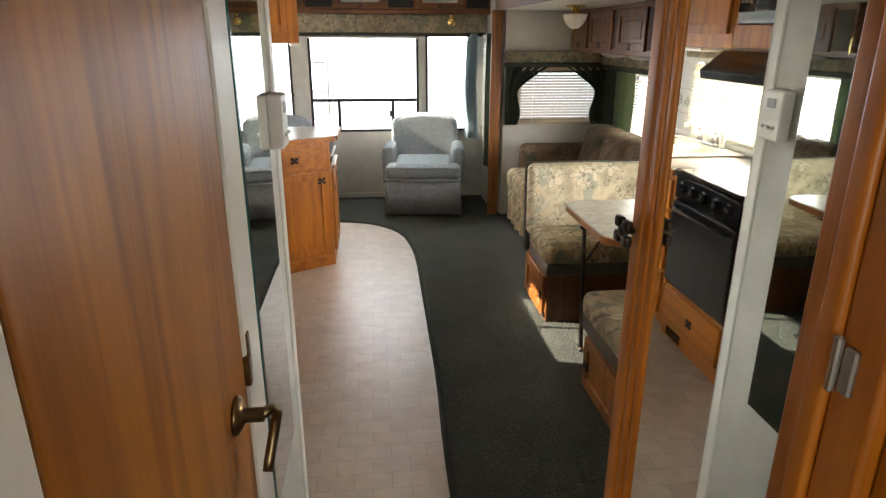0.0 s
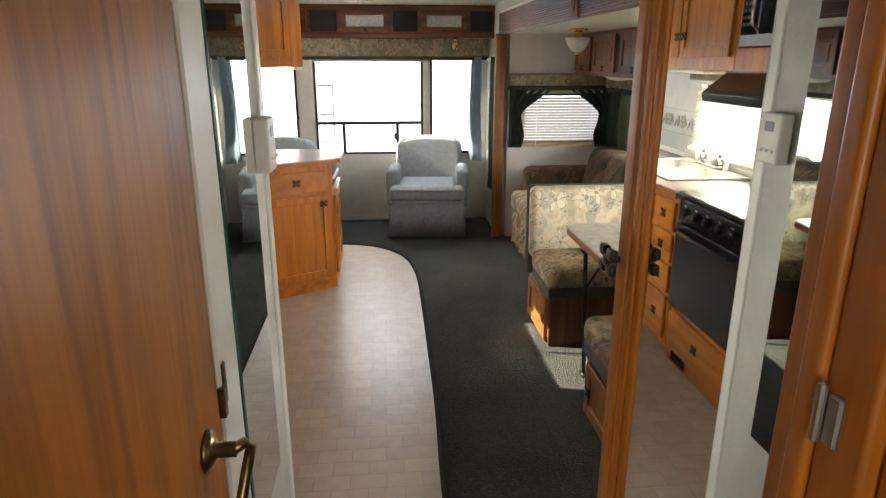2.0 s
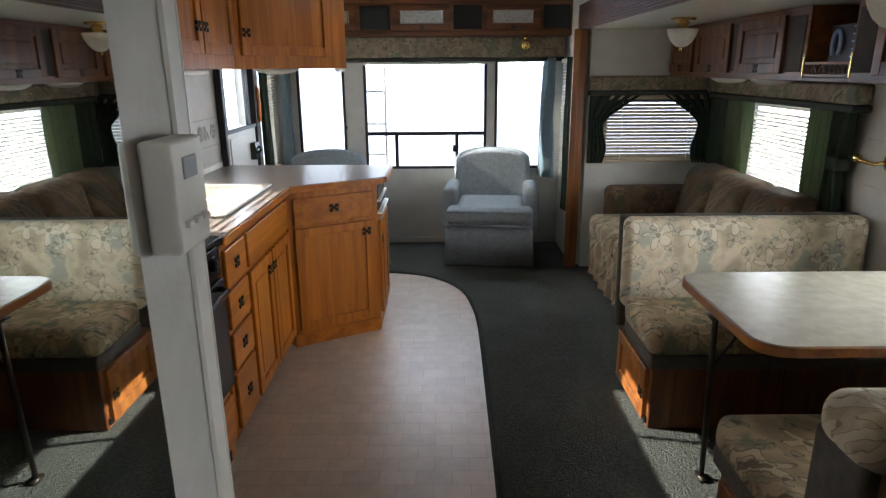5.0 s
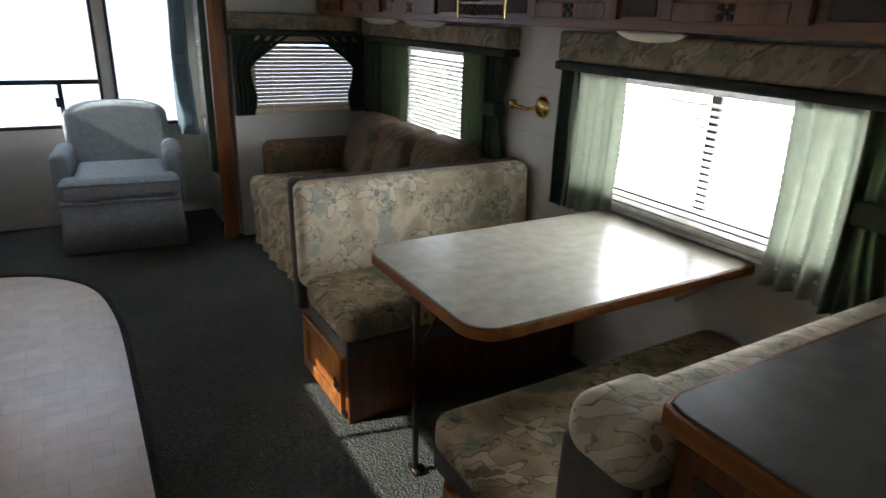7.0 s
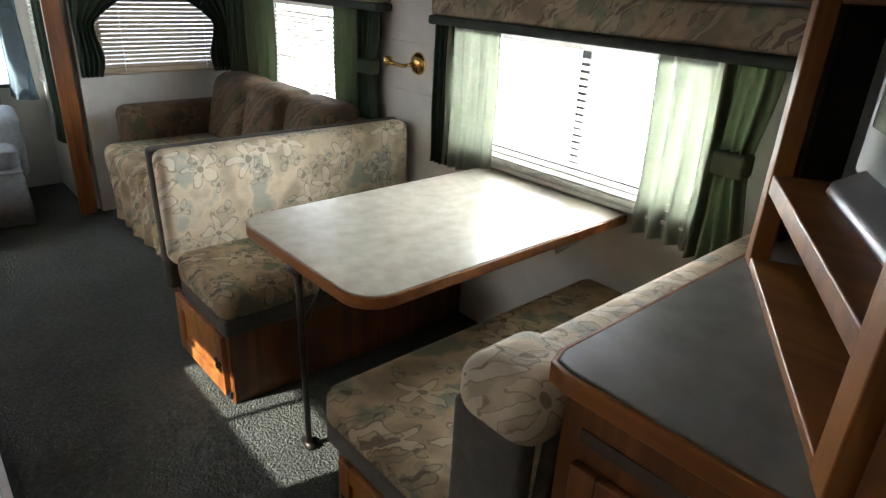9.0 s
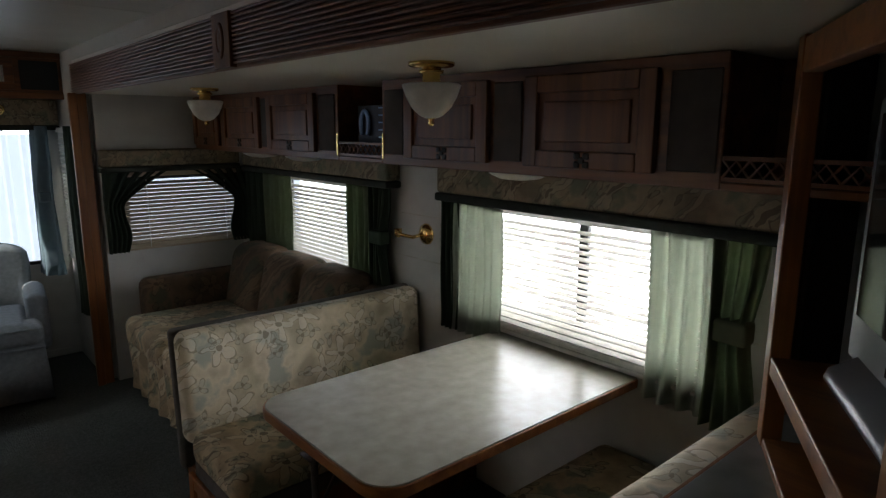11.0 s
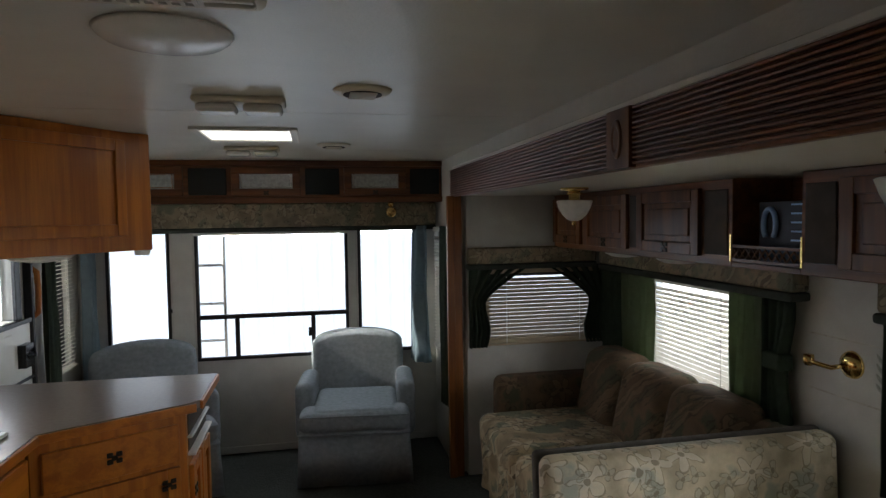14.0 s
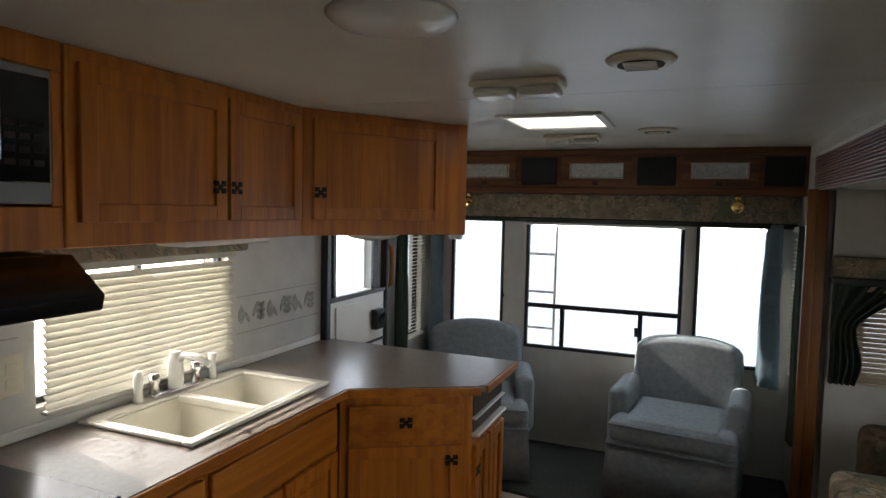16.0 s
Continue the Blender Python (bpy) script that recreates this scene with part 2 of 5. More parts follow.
BROWN = floral("brown_floral", (0.120, 0.078, 0.045), (0.19, 0.135, 0.08), (0.068, 0.062, 0.036), (0.040, 0.027, 0.017), 5.0)
SEATS = floral("floral_seat", (0.36, 0.275, 0.165), (0.52, 0.44, 0.30), (0.17, 0.17, 0.115), (0.06, 0.045, 0.028), 5.4)
VALANCE = floral("valance_fabric", (0.30, 0.25, 0.17), (0.40, 0.35, 0.25), (0.17, 0.17, 0.12), (0.08, 0.06, 0.045), 7.0)
WELT = plain("grey_brown_welt", (0.075, 0.068, 0.055), 0.9, 0, 0.2, 30, 0.4, 300)
SLAT = sheer("white_blind_slat", (0.72, 0.70, 0.62), 0.25)
# Cream slats; the warm light from behind is mixed into this colour.
SLAT_E = plain("cream_backlit_slat", (0.50, 0.41, 0.28), 0.5, 0, 0.05, 20, 0.0)
# Kitchen slats darkened in colour so strong window light won't bleach them.
SLAT_S = plain("toned_blind_slat", (0.50, 0.475, 0.40), 0.5, 0, 0.05, 20, 0.0)
BASIN = plain("cream_sink", (0.82, 0.79, 0.70), 0.22, 0, 0.04, 10, 0.0)
MIRROR = plain("silvered_glass", (0.86, 0.90, 0.88), 0.015, 1.0, 0.0, 5, 0.0)
TEAL = plain("green_glass_edge", (0.01, 0.10, 0.09), 0.15, 0, 0.1, 20, 0.0)
PANE = clear("window_glass")
ETCHED = plain("etched_glass", (0.42, 0.44, 0.43), 0.06, 0, 0.2, 60, 0.05, 120)
MESH = plain("speaker_cloth", (0.018, 0.020, 0.020), 0.9, 0, 0.3, 200, 0.4, 500)
BOWL = sheer("frosted_ribbed_glass", (0.78, 0.76, 0.68), 0.4)
LENS = plain("frosted_lens", (0.74, 0.73, 0.68), 0.25, 0, 0.04, 10, 0.05, 60)
TUBE = glow("lit_fluorescent_lens", (1.0, 0.96, 0.86), 0.75)
SILVER = plain("silver_plastic", (0.24, 0.25, 0.26), 0.35, 0.3, 0.05, 20, 0.0)
SCREEN = plain("dark_glass_screen", (0.012, 0.014, 0.015), 0.08, 0, 0.05, 5, 0.0)
# Near-black in place of shade inside niches, slots, vents and the hutch.
SHADOW = plain("interior_shade_board", (0.06, 0.045, 0.035), 0.8, 0, 0.2, 20, 0.0)
# White siding with its own glow in place of the daylight on it.
SIDING = plain("glowing_white_siding", (0.80, 0.82, 0.85), 0.45, 0, 0.05, 3, 0.0)
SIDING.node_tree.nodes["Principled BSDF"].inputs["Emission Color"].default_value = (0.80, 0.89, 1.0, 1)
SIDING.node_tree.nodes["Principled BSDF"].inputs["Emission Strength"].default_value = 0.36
GRAVEL = plain("pale_gravel_ground", (0.34, 0.32, 0.29), 0.95, 0, 0.3, 3, 0.8, 40)
BORDER = floral("leaf_border_paper", (0.55, 0.53, 0.47), (0.40, 0.40, 0.34), (0.60, 0.58, 0.52), (0.34, 0.32, 0.26), 16.0)
SKYBLUE = plain("blue_plate_ring", (0.22, 0.36, 0.62), 0.3, 0, 0.1, 20, 0.0)
NICHE = plain("navy_board", (0.02, 0.022, 0.04), 0.5, 0, 0.2, 20, 0.0)


# ---- shapes ----
def box(x0, x1, y0, y1, z0, z1):
    v = [(x, y, z) for z in (z0, z1) for y in (y0, y1) for x in (x0, x1)]
    return v, [(0, 2, 3, 1), (4, 5, 7, 6), (0, 1, 5, 4), (2, 6, 7, 3), (0, 4, 6, 2), (1, 3, 7, 5)]


def obox(o, u, n, u0, u1, v0, v1, w0, w1):
    """A box on an upright face: u along it, v up, w out of it."""
    o, u, n = Vector(o), Vector(u).normalized(), Vector(n).normalized()
    b, f = box(u0, u1, w0, w1, v0, v1)
    return [tuple(o + u * x + n * y + Vector((0, 0, z))) for x, y, z in b], f


def prism(poly, z0, z1):
    k = len(poly)
    v = [(x, y, z0) for x, y in poly] + [(x, y, z1) for x, y in poly]
    return v, [tuple(range(k))[::-1], tuple(range(k, 2 * k))] + [(i, (i + 1) % k, k + (i + 1) % k, k + i) for i in range(k)]


def extrude_x(poly, x0, x1):
    """A profile in y and z drawn along x."""
    v, f = prism(poly, x0, x1)
    return [(z, x, y) for x, y, z in v], f


def extrude_y(poly, y0, y1):
    v, f = prism(poly, y0, y1)
    return [(x, z, y) for x, y, z in v], f


def lathe(c, prof, k=20, axis="z"):
    """Turned about an axis: prof holds radius and height pairs."""
    v, f = [], []
    for r, h in prof:
        for i in range(k):
            a = 2 * math.pi * i / k
            p = (r * math.cos(a), r * math.sin(a), h)
            p = {"z": p, "x": (p[2], p[0], p[1]), "y": (p[0], p[2], p[1])}[axis]
            v.append((c[0] + p[0], c[1] + p[1], c[2] + p[2]))
    for j in range(len(prof) - 1):
        for i in range(k):
            f.append((j * k + i, j * k + (i + 1) % k, (j + 1) * k + (i + 1) % k, (j + 1) * k + i))
    f.append(tuple(range(k))[::-1])
    f.append(tuple(range((len(prof) - 1) * k, len(prof) * k)))
    return v, f


def tube(path, r, k=8):
    """A round bar along a path."""
    v, f = [], []
    pts = [Vector(p) for p in path]
    for i, p in enumerate(pts):
        d = (pts[min(i + 1, len(pts) - 1)] - pts[max(i - 1, 0)]).normalized()
        a = d.orthogonal().normalized() if i == 0 else (a - d * a.dot(d)).normalized()
        b = d.cross(a)
        v += [tuple(p + (a * math.cos(t) + b * math.sin(t)) * r) for t in [2 * math.pi * q / k for q in range(k)]]
    for i in range(len(pts) - 1):
        f += [(i * k + q, i * k + (q + 1) % k, (i + 1) * k + (q + 1) % k, (i + 1) * k + q) for q in range(k)]
    f += [tuple(range(k))[::-1], tuple(range((len(pts) - 1) * k, len(pts) * k))]
    return v, f


SINGLE = {"rail", "knob", "sprayer", "bracket", "louvre", "stile", "shelf", "control_knob", "cord", "seat_pad", "welt", "edging", "foot", "armrest"}


def thing(name, loc, label, category, group="", rz=0.0, kind=""):
    e = new(name)
    e.empty_display_size = 0.05
    e.matrix_world = pose(*loc, 0, 0, rz)
    return tagged(e, label, category, group, kind)


def mesh_of(name, geo, mat, origin, bevel, seg, smooth):
    v, f = [], []
    for gv, gf in geo:
        k = len(v)
        v += [(x - origin[0], y - origin[1], z - origin[2]) for x, y, z in gv]
        f += [tuple(i + k for i in q) for q in gf]
    me = bpy.data.meshes.new(name)
    me.from_pydata(v, [], f)
    bm = bmesh.new()
    bm.from_mesh(me)
    bmesh.ops.recalc_face_normals(bm, faces=bm.faces)
    bm.to_mesh(me)
    bm.free()
    me.materials.append(mat)
    if smooth:
        for p in me.polygons:
            p.use_smooth = True
    return me


def dress(ob, bevel, seg, smooth):
    if bevel:
        b = ob.modifiers.new("edge", "BEVEL")
        b.width, b.segments, b.limit_method, b.angle_limit = bevel, seg, "ANGLE", radians(40)
    if smooth or seg > 1:
        for p in ob.data.polygons:
            p.use_smooth = True
    if seg > 1:
        w = ob.modifiers.new("shade", "WEIGHTED_NORMAL")
        w.keep_sharp = False


def part(th, name, mat, geo, bevel=0.003, seg=1, smooth=False, label="", local=False):
    """A mesh under a thing; geo in world places, or in the thing's own where local is set."""
    if name in SINGLE and len(geo) > 1:
        return [part(th, name, mat, [g], bevel, seg, smooth, label, local) for g in geo][0]
    top, off = th, Vector((0, 0, 0))
    while top is not None:
        off += top.location if not local else Vector((0, 0, 0))
        top = top.parent
    ob = new(name, mesh_of(name, geo, mat, off, bevel, seg, smooth))
    ob.parent = th
    dress(ob, bevel, seg, smooth)
    if label:
        ob["label"] = label
    return ob


def solid(name, mat, geo, label, category, bevel=0.003, seg=1, smooth=False, kind="", group=""):
    """A thing of one mesh."""
    lo = [min(v[i] for g in geo for v in g[0]) for i in range(3)]
    hi = [max(v[i] for g in geo for v in g[0]) for i in range(3)]
    o = ((lo[0] + hi[0]) / 2, (lo[1] + hi[1]) / 2, lo[2])
    ob = new(name, mesh_of(name, geo, mat, o, bevel, seg, smooth))
    ob.location = o
    dress(ob, bevel, seg, smooth)
    return tagged(ob, label, category, group, kind)


def structure(name, mat, geo, label, bevel=0.0):
    return solid(name, mat, geo, label, name.split("_")[0], bevel, kind="structure")


def wall_with_holes(x0, x1, y0, y1, z0, z1, holes, axis):
    """A wall slab along y (axis 'y') or x, with openings (a0, a1, z0, z1)."""
    lo, hi = (y0, y1) if axis == "y" else (x0, x1)
    cuts = sorted({lo, hi, *[h[0] for h in holes], *[h[1] for h in holes]})
    out = []
    for a, b in zip(cuts, cuts[1:]):
        mid, z = (a + b) / 2, z0
        for h in sorted([h for h in holes if h[0] < mid < h[1]], key=lambda h: h[2]):
            if h[2] > z:
                out.append((a, b, z, h[2]))
            z = h[3]
        if z < z1:
            out.append((a, b, z, z1))
    return [box(x0, x1, a, b, p, q) if axis == "y" else box(a, b, y0, y1, p, q) for a, b, p, q in out]


def knob(th, o, u, n, at, v, size=0.022):
    """A dark cast handle of four lobes on a short stem."""
    o, u, n = Vector(o), Vector(u).normalized(), Vector(n).normalized()
    c = o + u * at + Vector((0, 0, v))
    geo = [obox(c, u, n, -0.005, 0.005, -0.005, 0.005, 0.0, 0.024)]
    for a, b in ((-1, 0.55), (1, 0.55), (-1, -0.55), (1, -0.55), (0, 0)):
        geo.append(obox(c, u, n, a * size * 0.7 - size * 0.48, a * size * 0.7 + size * 0.48, b * size - size * 0.42, b * size + size * 0.42, 0.012, 0.024))
    return part(th, "handle", IRON, geo, 0.004, 2, label="dark cast-metal handle")


def panel_door(th, o, u, n, u0, u1, v0, v1, mat, knob_at=None, raised=True, name="door"):
    """A framed cabinet front with a sunk and raised field."""
    s = 0.05 if (v1 - v0) > 0.2 else 0.0
    g = [obox(o, u, n, u0 + s * 0.9, u1 - s * 0.9, v0 + s * 0.9, v1 - s * 0.9, 0, 0.008 if s else 0.018)]
    if s:
        g += [obox(o, u, n, u0, u0 + s, v0, v1, 0, 0.02), obox(o, u, n, u1 - s, u1, v0, v1, 0, 0.02)]
        g += [obox(o, u, n, u0 + s, u1 - s, v0, v0 + s, 0, 0.02), obox(o, u, n, u0 + s, u1 - s, v1 - s, v1, 0, 0.02)]
        if raised:
            g.append(obox(o, u, n, u0 + s * 1.5, u1 - s * 1.5, v0 + s * 1.5, v1 - s * 1.5, 0.002, 0.015))
    d = part(th, name, mat, g, 0.004, 2)
    if knob_at:
        knob(d, o, u, Vector(n), knob_at[0], knob_at[1])
    return d


def pleated(axis, a0, a1, z0, z1, at, mat, folds=7, depth=0.025, pinch=None, lean=0.0, thick=0.004):
    """A hanging curtain; pinch = (height, share) gathers it there."""
    nu, nv = folds * 8, 14
    v, f = [], []
    for j in range(nv + 1):
        t = j / nv
        z = z1 + (z0 - z1) * t
        w, shift = 1.0, 0.0
        if pinch:
            q = math.exp(-((t - pinch[0]) / 0.28) ** 2)
            w = 1 - (1 - pinch[1]) * q
            shift = lean * q
        for i in range(nu + 1):
            s = i / nu
            a = (a0 + a1) / 2 + (s - 0.5) * (a1 - a0) * w + shift * (a1 - a0)
            d = depth * math.sin(s * folds * 2 * math.pi + 0.9 * math.sin(3 * t)) * (0.45 + 0.55 * t) + 0.006 * math.sin(17 * s + 5 * t)
            v.append((at + d, a, z) if axis == "y" else (a, at + d, z))
    for j in range(nv):
        for i in range(nu):
            k = j * (nu + 1) + i
            f.append((k, k + 1, k + nu + 2, k + nu + 1))
    return v, f


def curtain(label, axis, a0, a1, z0, z1, at, mat, folds=6, depth=0.022, pinch=None, lean=0.0, band=None):
    th = thing("curtain", ((at, (a0 + a1) / 2, z0) if axis == "y" else ((a0 + a1) / 2, at, z0)), label, "curtain", "window curtains")
    p = part(th, "cloth", mat, [pleated(axis, a0, a1, z0, z1, at, mat, folds, depth, pinch, lean)], 0, 1, True)
    s = p.modifiers.new("thick", "SOLIDIFY")
    s.thickness = 0.004
    if band:
        zt, lo, hi = band
        g = box(at - 0.035, at + 0.035, lo, hi, zt - 0.035, zt + 0.035) if axis == "y" else box(lo, hi, at - 0.035, at + 0.035, zt - 0.035, zt + 0.035)
        part(th, "tie_back", mat, [g], 0.012, 2)
    return th


def blind(axis, a0, a1, z0, z1, at, mat, tilt, label, out=1, gap=None, pitch=0.024, width=0.026):
    """A slatted blind; gap = (a0, a1, z0, z1) leaves slats broken off there."""
    th = thing("window_blind", ((at, (a0 + a1) / 2, z0) if axis == "y" else ((a0 + a1) / 2, at, z0)), label, "blind", "window blinds")

    def bar(p0, p1, z, dz, dd):
        c, s = math.cos(tilt) * dd, math.sin(tilt) * dd
        vs = []
        for a in (p0, p1):
            for q, e in ((-1, -1), (1, -1), (1, 1), (-1, 1)):
                d, h = q * c - e * dz * math.sin(tilt), q * s * out + e * dz
                vs.append((at + d, a, z + h) if axis == "y" else (a, at + d, z + h))
        return vs, [(0, 1, 2, 3), (4, 7, 6, 5), (0, 4, 5, 1), (1, 5, 6, 2), (2, 6, 7, 3), (3, 7, 4, 0)]
    k = int((z1 - 0.03 - z0 - 0.02) / pitch)
    for i in range(k):
        z = z0 + 0.025 + i * pitch
        g = [bar(a0 + 0.004, a1 - 0.004, z, 0.0008, width / 2)]
        if gap and gap[2] < z < gap[3]:
            g = [bar(x, y, z, 0.0008, width / 2) for x, y in ((a0 + 0.004, gap[0]), (gap[1], a1 - 0.004)) if y - x > 0.03]
        if g:
            part(th, "slat", mat, g, 0)
    d = 0.018

    def rail(za, zb):
        return box(at - d, at + d, a0, a1, za, zb) if axis == "y" else box(a0, a1, at - d, at + d, za, zb)
    part(th, "rail", mat, [rail(z1 - 0.03, z1), rail(z0, z0 + 0.014)], 0.003)
    cords = []
    for s in (0.18, 0.82):
        a = a0 + (a1 - a0) * s
        cords.append(box(at - 0.014, at - 0.012, a - 0.002, a + 0.002, z0, z1) if axis == "y" else box(a - 0.002, a + 0.002, at - 0.014, at - 0.012, z0, z1))
    part(th, "cord", WHITE, cords, 0)
    return th


def leaf_shape(axis_at, y, z, h, w, lean=0.0, n=7):
    """A flat painted leaf on a wall that faces along x."""
    side = [(w * math.sin(math.pi * i / n) ** 0.8 * (1 - 0.35 * i / n), h * i / n) for i in range(n + 1)]
    ring = [(a, b) for a, b in side] + [(-a, b) for a, b in side[-2:0:-1]]
    ring = [(y + a + lean * b, z + b) for a, b in ring]
    return extrude_x(ring, axis_at - 0.0012, axis_at + 0.0012)


# ---- the shell of the trailer ----
XL, XR, XS, YB, YE, H, HS = -1.82, 0.57, 1.56, 6.62, 5.88, 2.01, 1.755
structure("floor", CARPET, [box(-1.95, 1.7, -0.7, 6.75, -0.08, 0.0)], "dark green-grey cut-pile carpet floor")
edge = [(-0.25, 1.0), (-0.245, 2.3), (-0.222, 3.0), (-0.215, 3.6), (-0.21, 4.2), (-0.21, 4.7), (-0.23, 5.0), (-0.28, 5.28), (-0.38, 5.48), (-0.53, 5.63), (-0.7, 5.71), (-0.88, 5.74), (-1.2, 5.76)]


def smooth_line(p, k=6):
    out = []
    for i in range(len(p) - 1):
        a, b, c, d = (Vector(p[max(0, min(len(p) - 1, i + q))]) for q in (-1, 0, 1, 2))
        for j in range(k):
            t = j / k
            out.append(tuple(0.5 * ((2 * b) + (c - a) * t + (2 * a - 5 * b + 4 * c - d) * t * t + (3 * b - a - 3 * c + d) * t ** 3)))
    return out + [tuple(p[-1])]


EDGE = smooth_line(edge)
structure("floor_vinyl", VINYL, [prism([(-1.82, 1.0)] + EDGE + [(-1.82, 5.76)], 0.001, 0.005)], "tan block-patterned sheet vinyl floor by the kitchen")
solid("carpet_edge", BINDING, [tube([(x, y, 0.006) for x, y in EDGE], 0.014)], "dark bound carpet edge round the vinyl", "trim", 0, 1, True, "structure")
structure("carpet_seam", CARPET, [box(0.245, 0.252, 2.2, 5.95, 0.0005, 0.004)], "flattened seam in the green-grey carpet")
structure("ceiling", CEIL, [box(XL - 0.12, XR + 0.06, -1.2, 4.455, H, H + 0.08), box(XL - 0.12, XR + 0.06, 4.461, 5.70, H, H + 0.08), box(XL - 0.12, XR + 0.06, 5.705, YB + 0.1, H, H + 0.08), box(XL - 0.12, XR + 0.06, -1.2, YB + 0.1, H + 0.08, H + 0.1)], "off-white panelled ceiling with thin seams")
structure("ceiling_slide", CEIL, [box(XR, XS + 0.1, 1.7, YE + 0.06, HS, HS + 0.05)], "low off-white ceiling of the slide-out")
REAR_WIN = [(-1.65, -1.25, 0.66, 1.56), (-1.09, -0.06, 0.66, 1.56), (0.01, 0.49, 0.66, 1.56)]
structure("wall_rear", WALL, wall_with_holes(XL - 0.12, XR + 0.1, YB, YB + 0.08, 0, H, REAR_WIN, "x"), "pale wallpapered rear wall")
LEFT_WIN = [(3.61, 4.45, 0.99, 1.45), (5.27, 5.74, 1.12, 1.55), (6.08, 6.46, 0.72, 1.56)]
structure("wall_left", WALL, wall_with_holes(XL - 0.1, XL, -1.2, YB, 0, H, LEFT_WIN, "y"), "pale wallpapered kitchen wall")
structure("wall_right_rear", WALL, wall_with_holes(XR, XR + 0.06, YE + 0.06, YB, 0, H, [(6.12, 6.48, 0.72, 1.56)], "y"), "pale wallpapered side wall by the armchair")
structure("wall_above_slide", WALL, [box(XR, XR + 0.06, 1.75, YE + 0.06, HS + 0.05, H)], "pale band of wall over the slide-out")
structure("wall_slide_end", WALL, wall_with_holes(XR + 0.06, XS + 0.1, YE, YE + 0.06, 0, HS, [(0.76, 1.5, 0.84, 1.27)], "x"), "pale wallpapered end wall of the slide-out")
SLIDE_WIN = [(2.52, 3.75, 0.815, 1.30), (4.48, 5.40, 0.74, 1.30)]
structure("wall_slide", WALL, wall_with_holes(XS, XS + 0.08, 1.7, YE, 0, HS, SLIDE_WIN, "y"), "pale wallpapered long wall of the slide-out")
structure("wall_slide_front", WALL, [box(0.62, XS, 1.66, 1.74, 0, H)], "plain wall behind the corner cabinet")
structure("wall_hall_left", WALL, wall_with_holes(-0.80, -0.72, -1.2, 1.96, 0, H, [(0.78, 1.382, 0, 1.93)], "y") + [box(XL, -0.80, 1.90, 1.96, 0, H)], "pale wallpapered hall wall")
structure("wall_hall_right", WALL, [box(-0.058, 0.62, 1.19, 1.252, 0, H), box(-0.10, -0.04, -1.2, 0.415, 0, H), box(0.55, 0.62, 1.253, 1.66, 0, H)], "pale wall of the hall closet")
# Added out of view to close the room off behind the start.
structure("wall_front", WALL, [box(XL, XR + 0.1, -0.62, -0.56, 0, H)], "plain unseen wall closing off the front")
structure("wall_bath", WALL, [box(-1.8, -1.74, -1.2, 2.0, 0, H)], "plain wall behind the hall door")

# trim round the slide-out
solid("trim_post", MID, [box(0.515, 0.60, YE - 0.01, YE + 0.06, 0, HS), box(0.505, 0.55, YE - 0.025, YE + 0.0, 0, HS)], "stained oak corner post of the slide-out", "trim", 0.005, 2, kind="structure")
fas = thing("fascia", (0.55, 3.8, HS), "reeded dark red-brown oak fascia over the slide-out", "trim", kind="structure")
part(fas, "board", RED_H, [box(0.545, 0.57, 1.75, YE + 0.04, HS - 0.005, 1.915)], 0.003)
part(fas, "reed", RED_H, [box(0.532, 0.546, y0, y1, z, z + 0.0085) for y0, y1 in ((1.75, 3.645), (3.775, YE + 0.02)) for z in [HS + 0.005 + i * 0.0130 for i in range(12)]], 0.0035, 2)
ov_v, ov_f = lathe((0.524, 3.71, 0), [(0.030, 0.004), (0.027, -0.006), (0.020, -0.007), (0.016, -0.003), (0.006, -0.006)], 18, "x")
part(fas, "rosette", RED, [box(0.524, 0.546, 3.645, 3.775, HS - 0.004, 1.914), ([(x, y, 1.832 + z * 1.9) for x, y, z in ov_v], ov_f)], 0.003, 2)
structure("trim_ceiling", WHITE, [box(0.545, 0.57, 1.75, YE, 1.916, 1.935)], "thin white moulding over the fascia", 0.003)


# ---- windows ----
def window(name, axis, a0, a1, z0, z1, at, label, bars=(), depth=0.03, w=0.022, opaque=False):
    """A black frame with panes in its opening; bars: extra (a0, a1, z0, z1)."""
    th = thing(name, ((at, (a0 + a1) / 2, z0) if axis == "y" else ((a0 + a1) / 2, at, z0)), label, "window", kind="structure")

    def b(p, q, r, s, d=depth):
        return box(at - d / 2, at + d / 2, p, q, r, s) if axis == "y" else box(p, q, at - d / 2, at + d / 2, r, s)
    part(th, "frame", FRAME, [b(a0, a0 + w, z0, z1), b(a1 - w, a1, z0, z1), b(a0 + w, a1 - w, z0, z0 + w), b(a0 + w, a1 - w, z1 - w, z1)] + [b(*k, depth * 0.8) for k in bars], 0.003)
    g = part(th, "pane", PANE, [b(a0 + w, a1 - w, z0 + w, z1 - w, 0.004)], 0)
    g.visible_shadow = opaque
    return th


window("window_1", "x", -1.65, -1.25, 0.66, 1.56, YB + 0.01, "narrow black-framed rear window", [(-1.262, -1.24, 1.0, 1.03)])
window("window_2", "x", -1.09, -0.06, 0.66, 1.56, YB + 0.01, "wide black-framed rear window with a slider below", [(-1.07, -0.08, 0.945, 0.975), (-0.84, -0.81, 0.68, 0.945), (-0.325, -0.295, 0.68, 0.945), (-0.345, -0.325, 0.80, 0.86)])
window("window_3", "x", 0.01, 0.49, 0.66, 1.56, YB + 0.01, "black-framed rear side window")
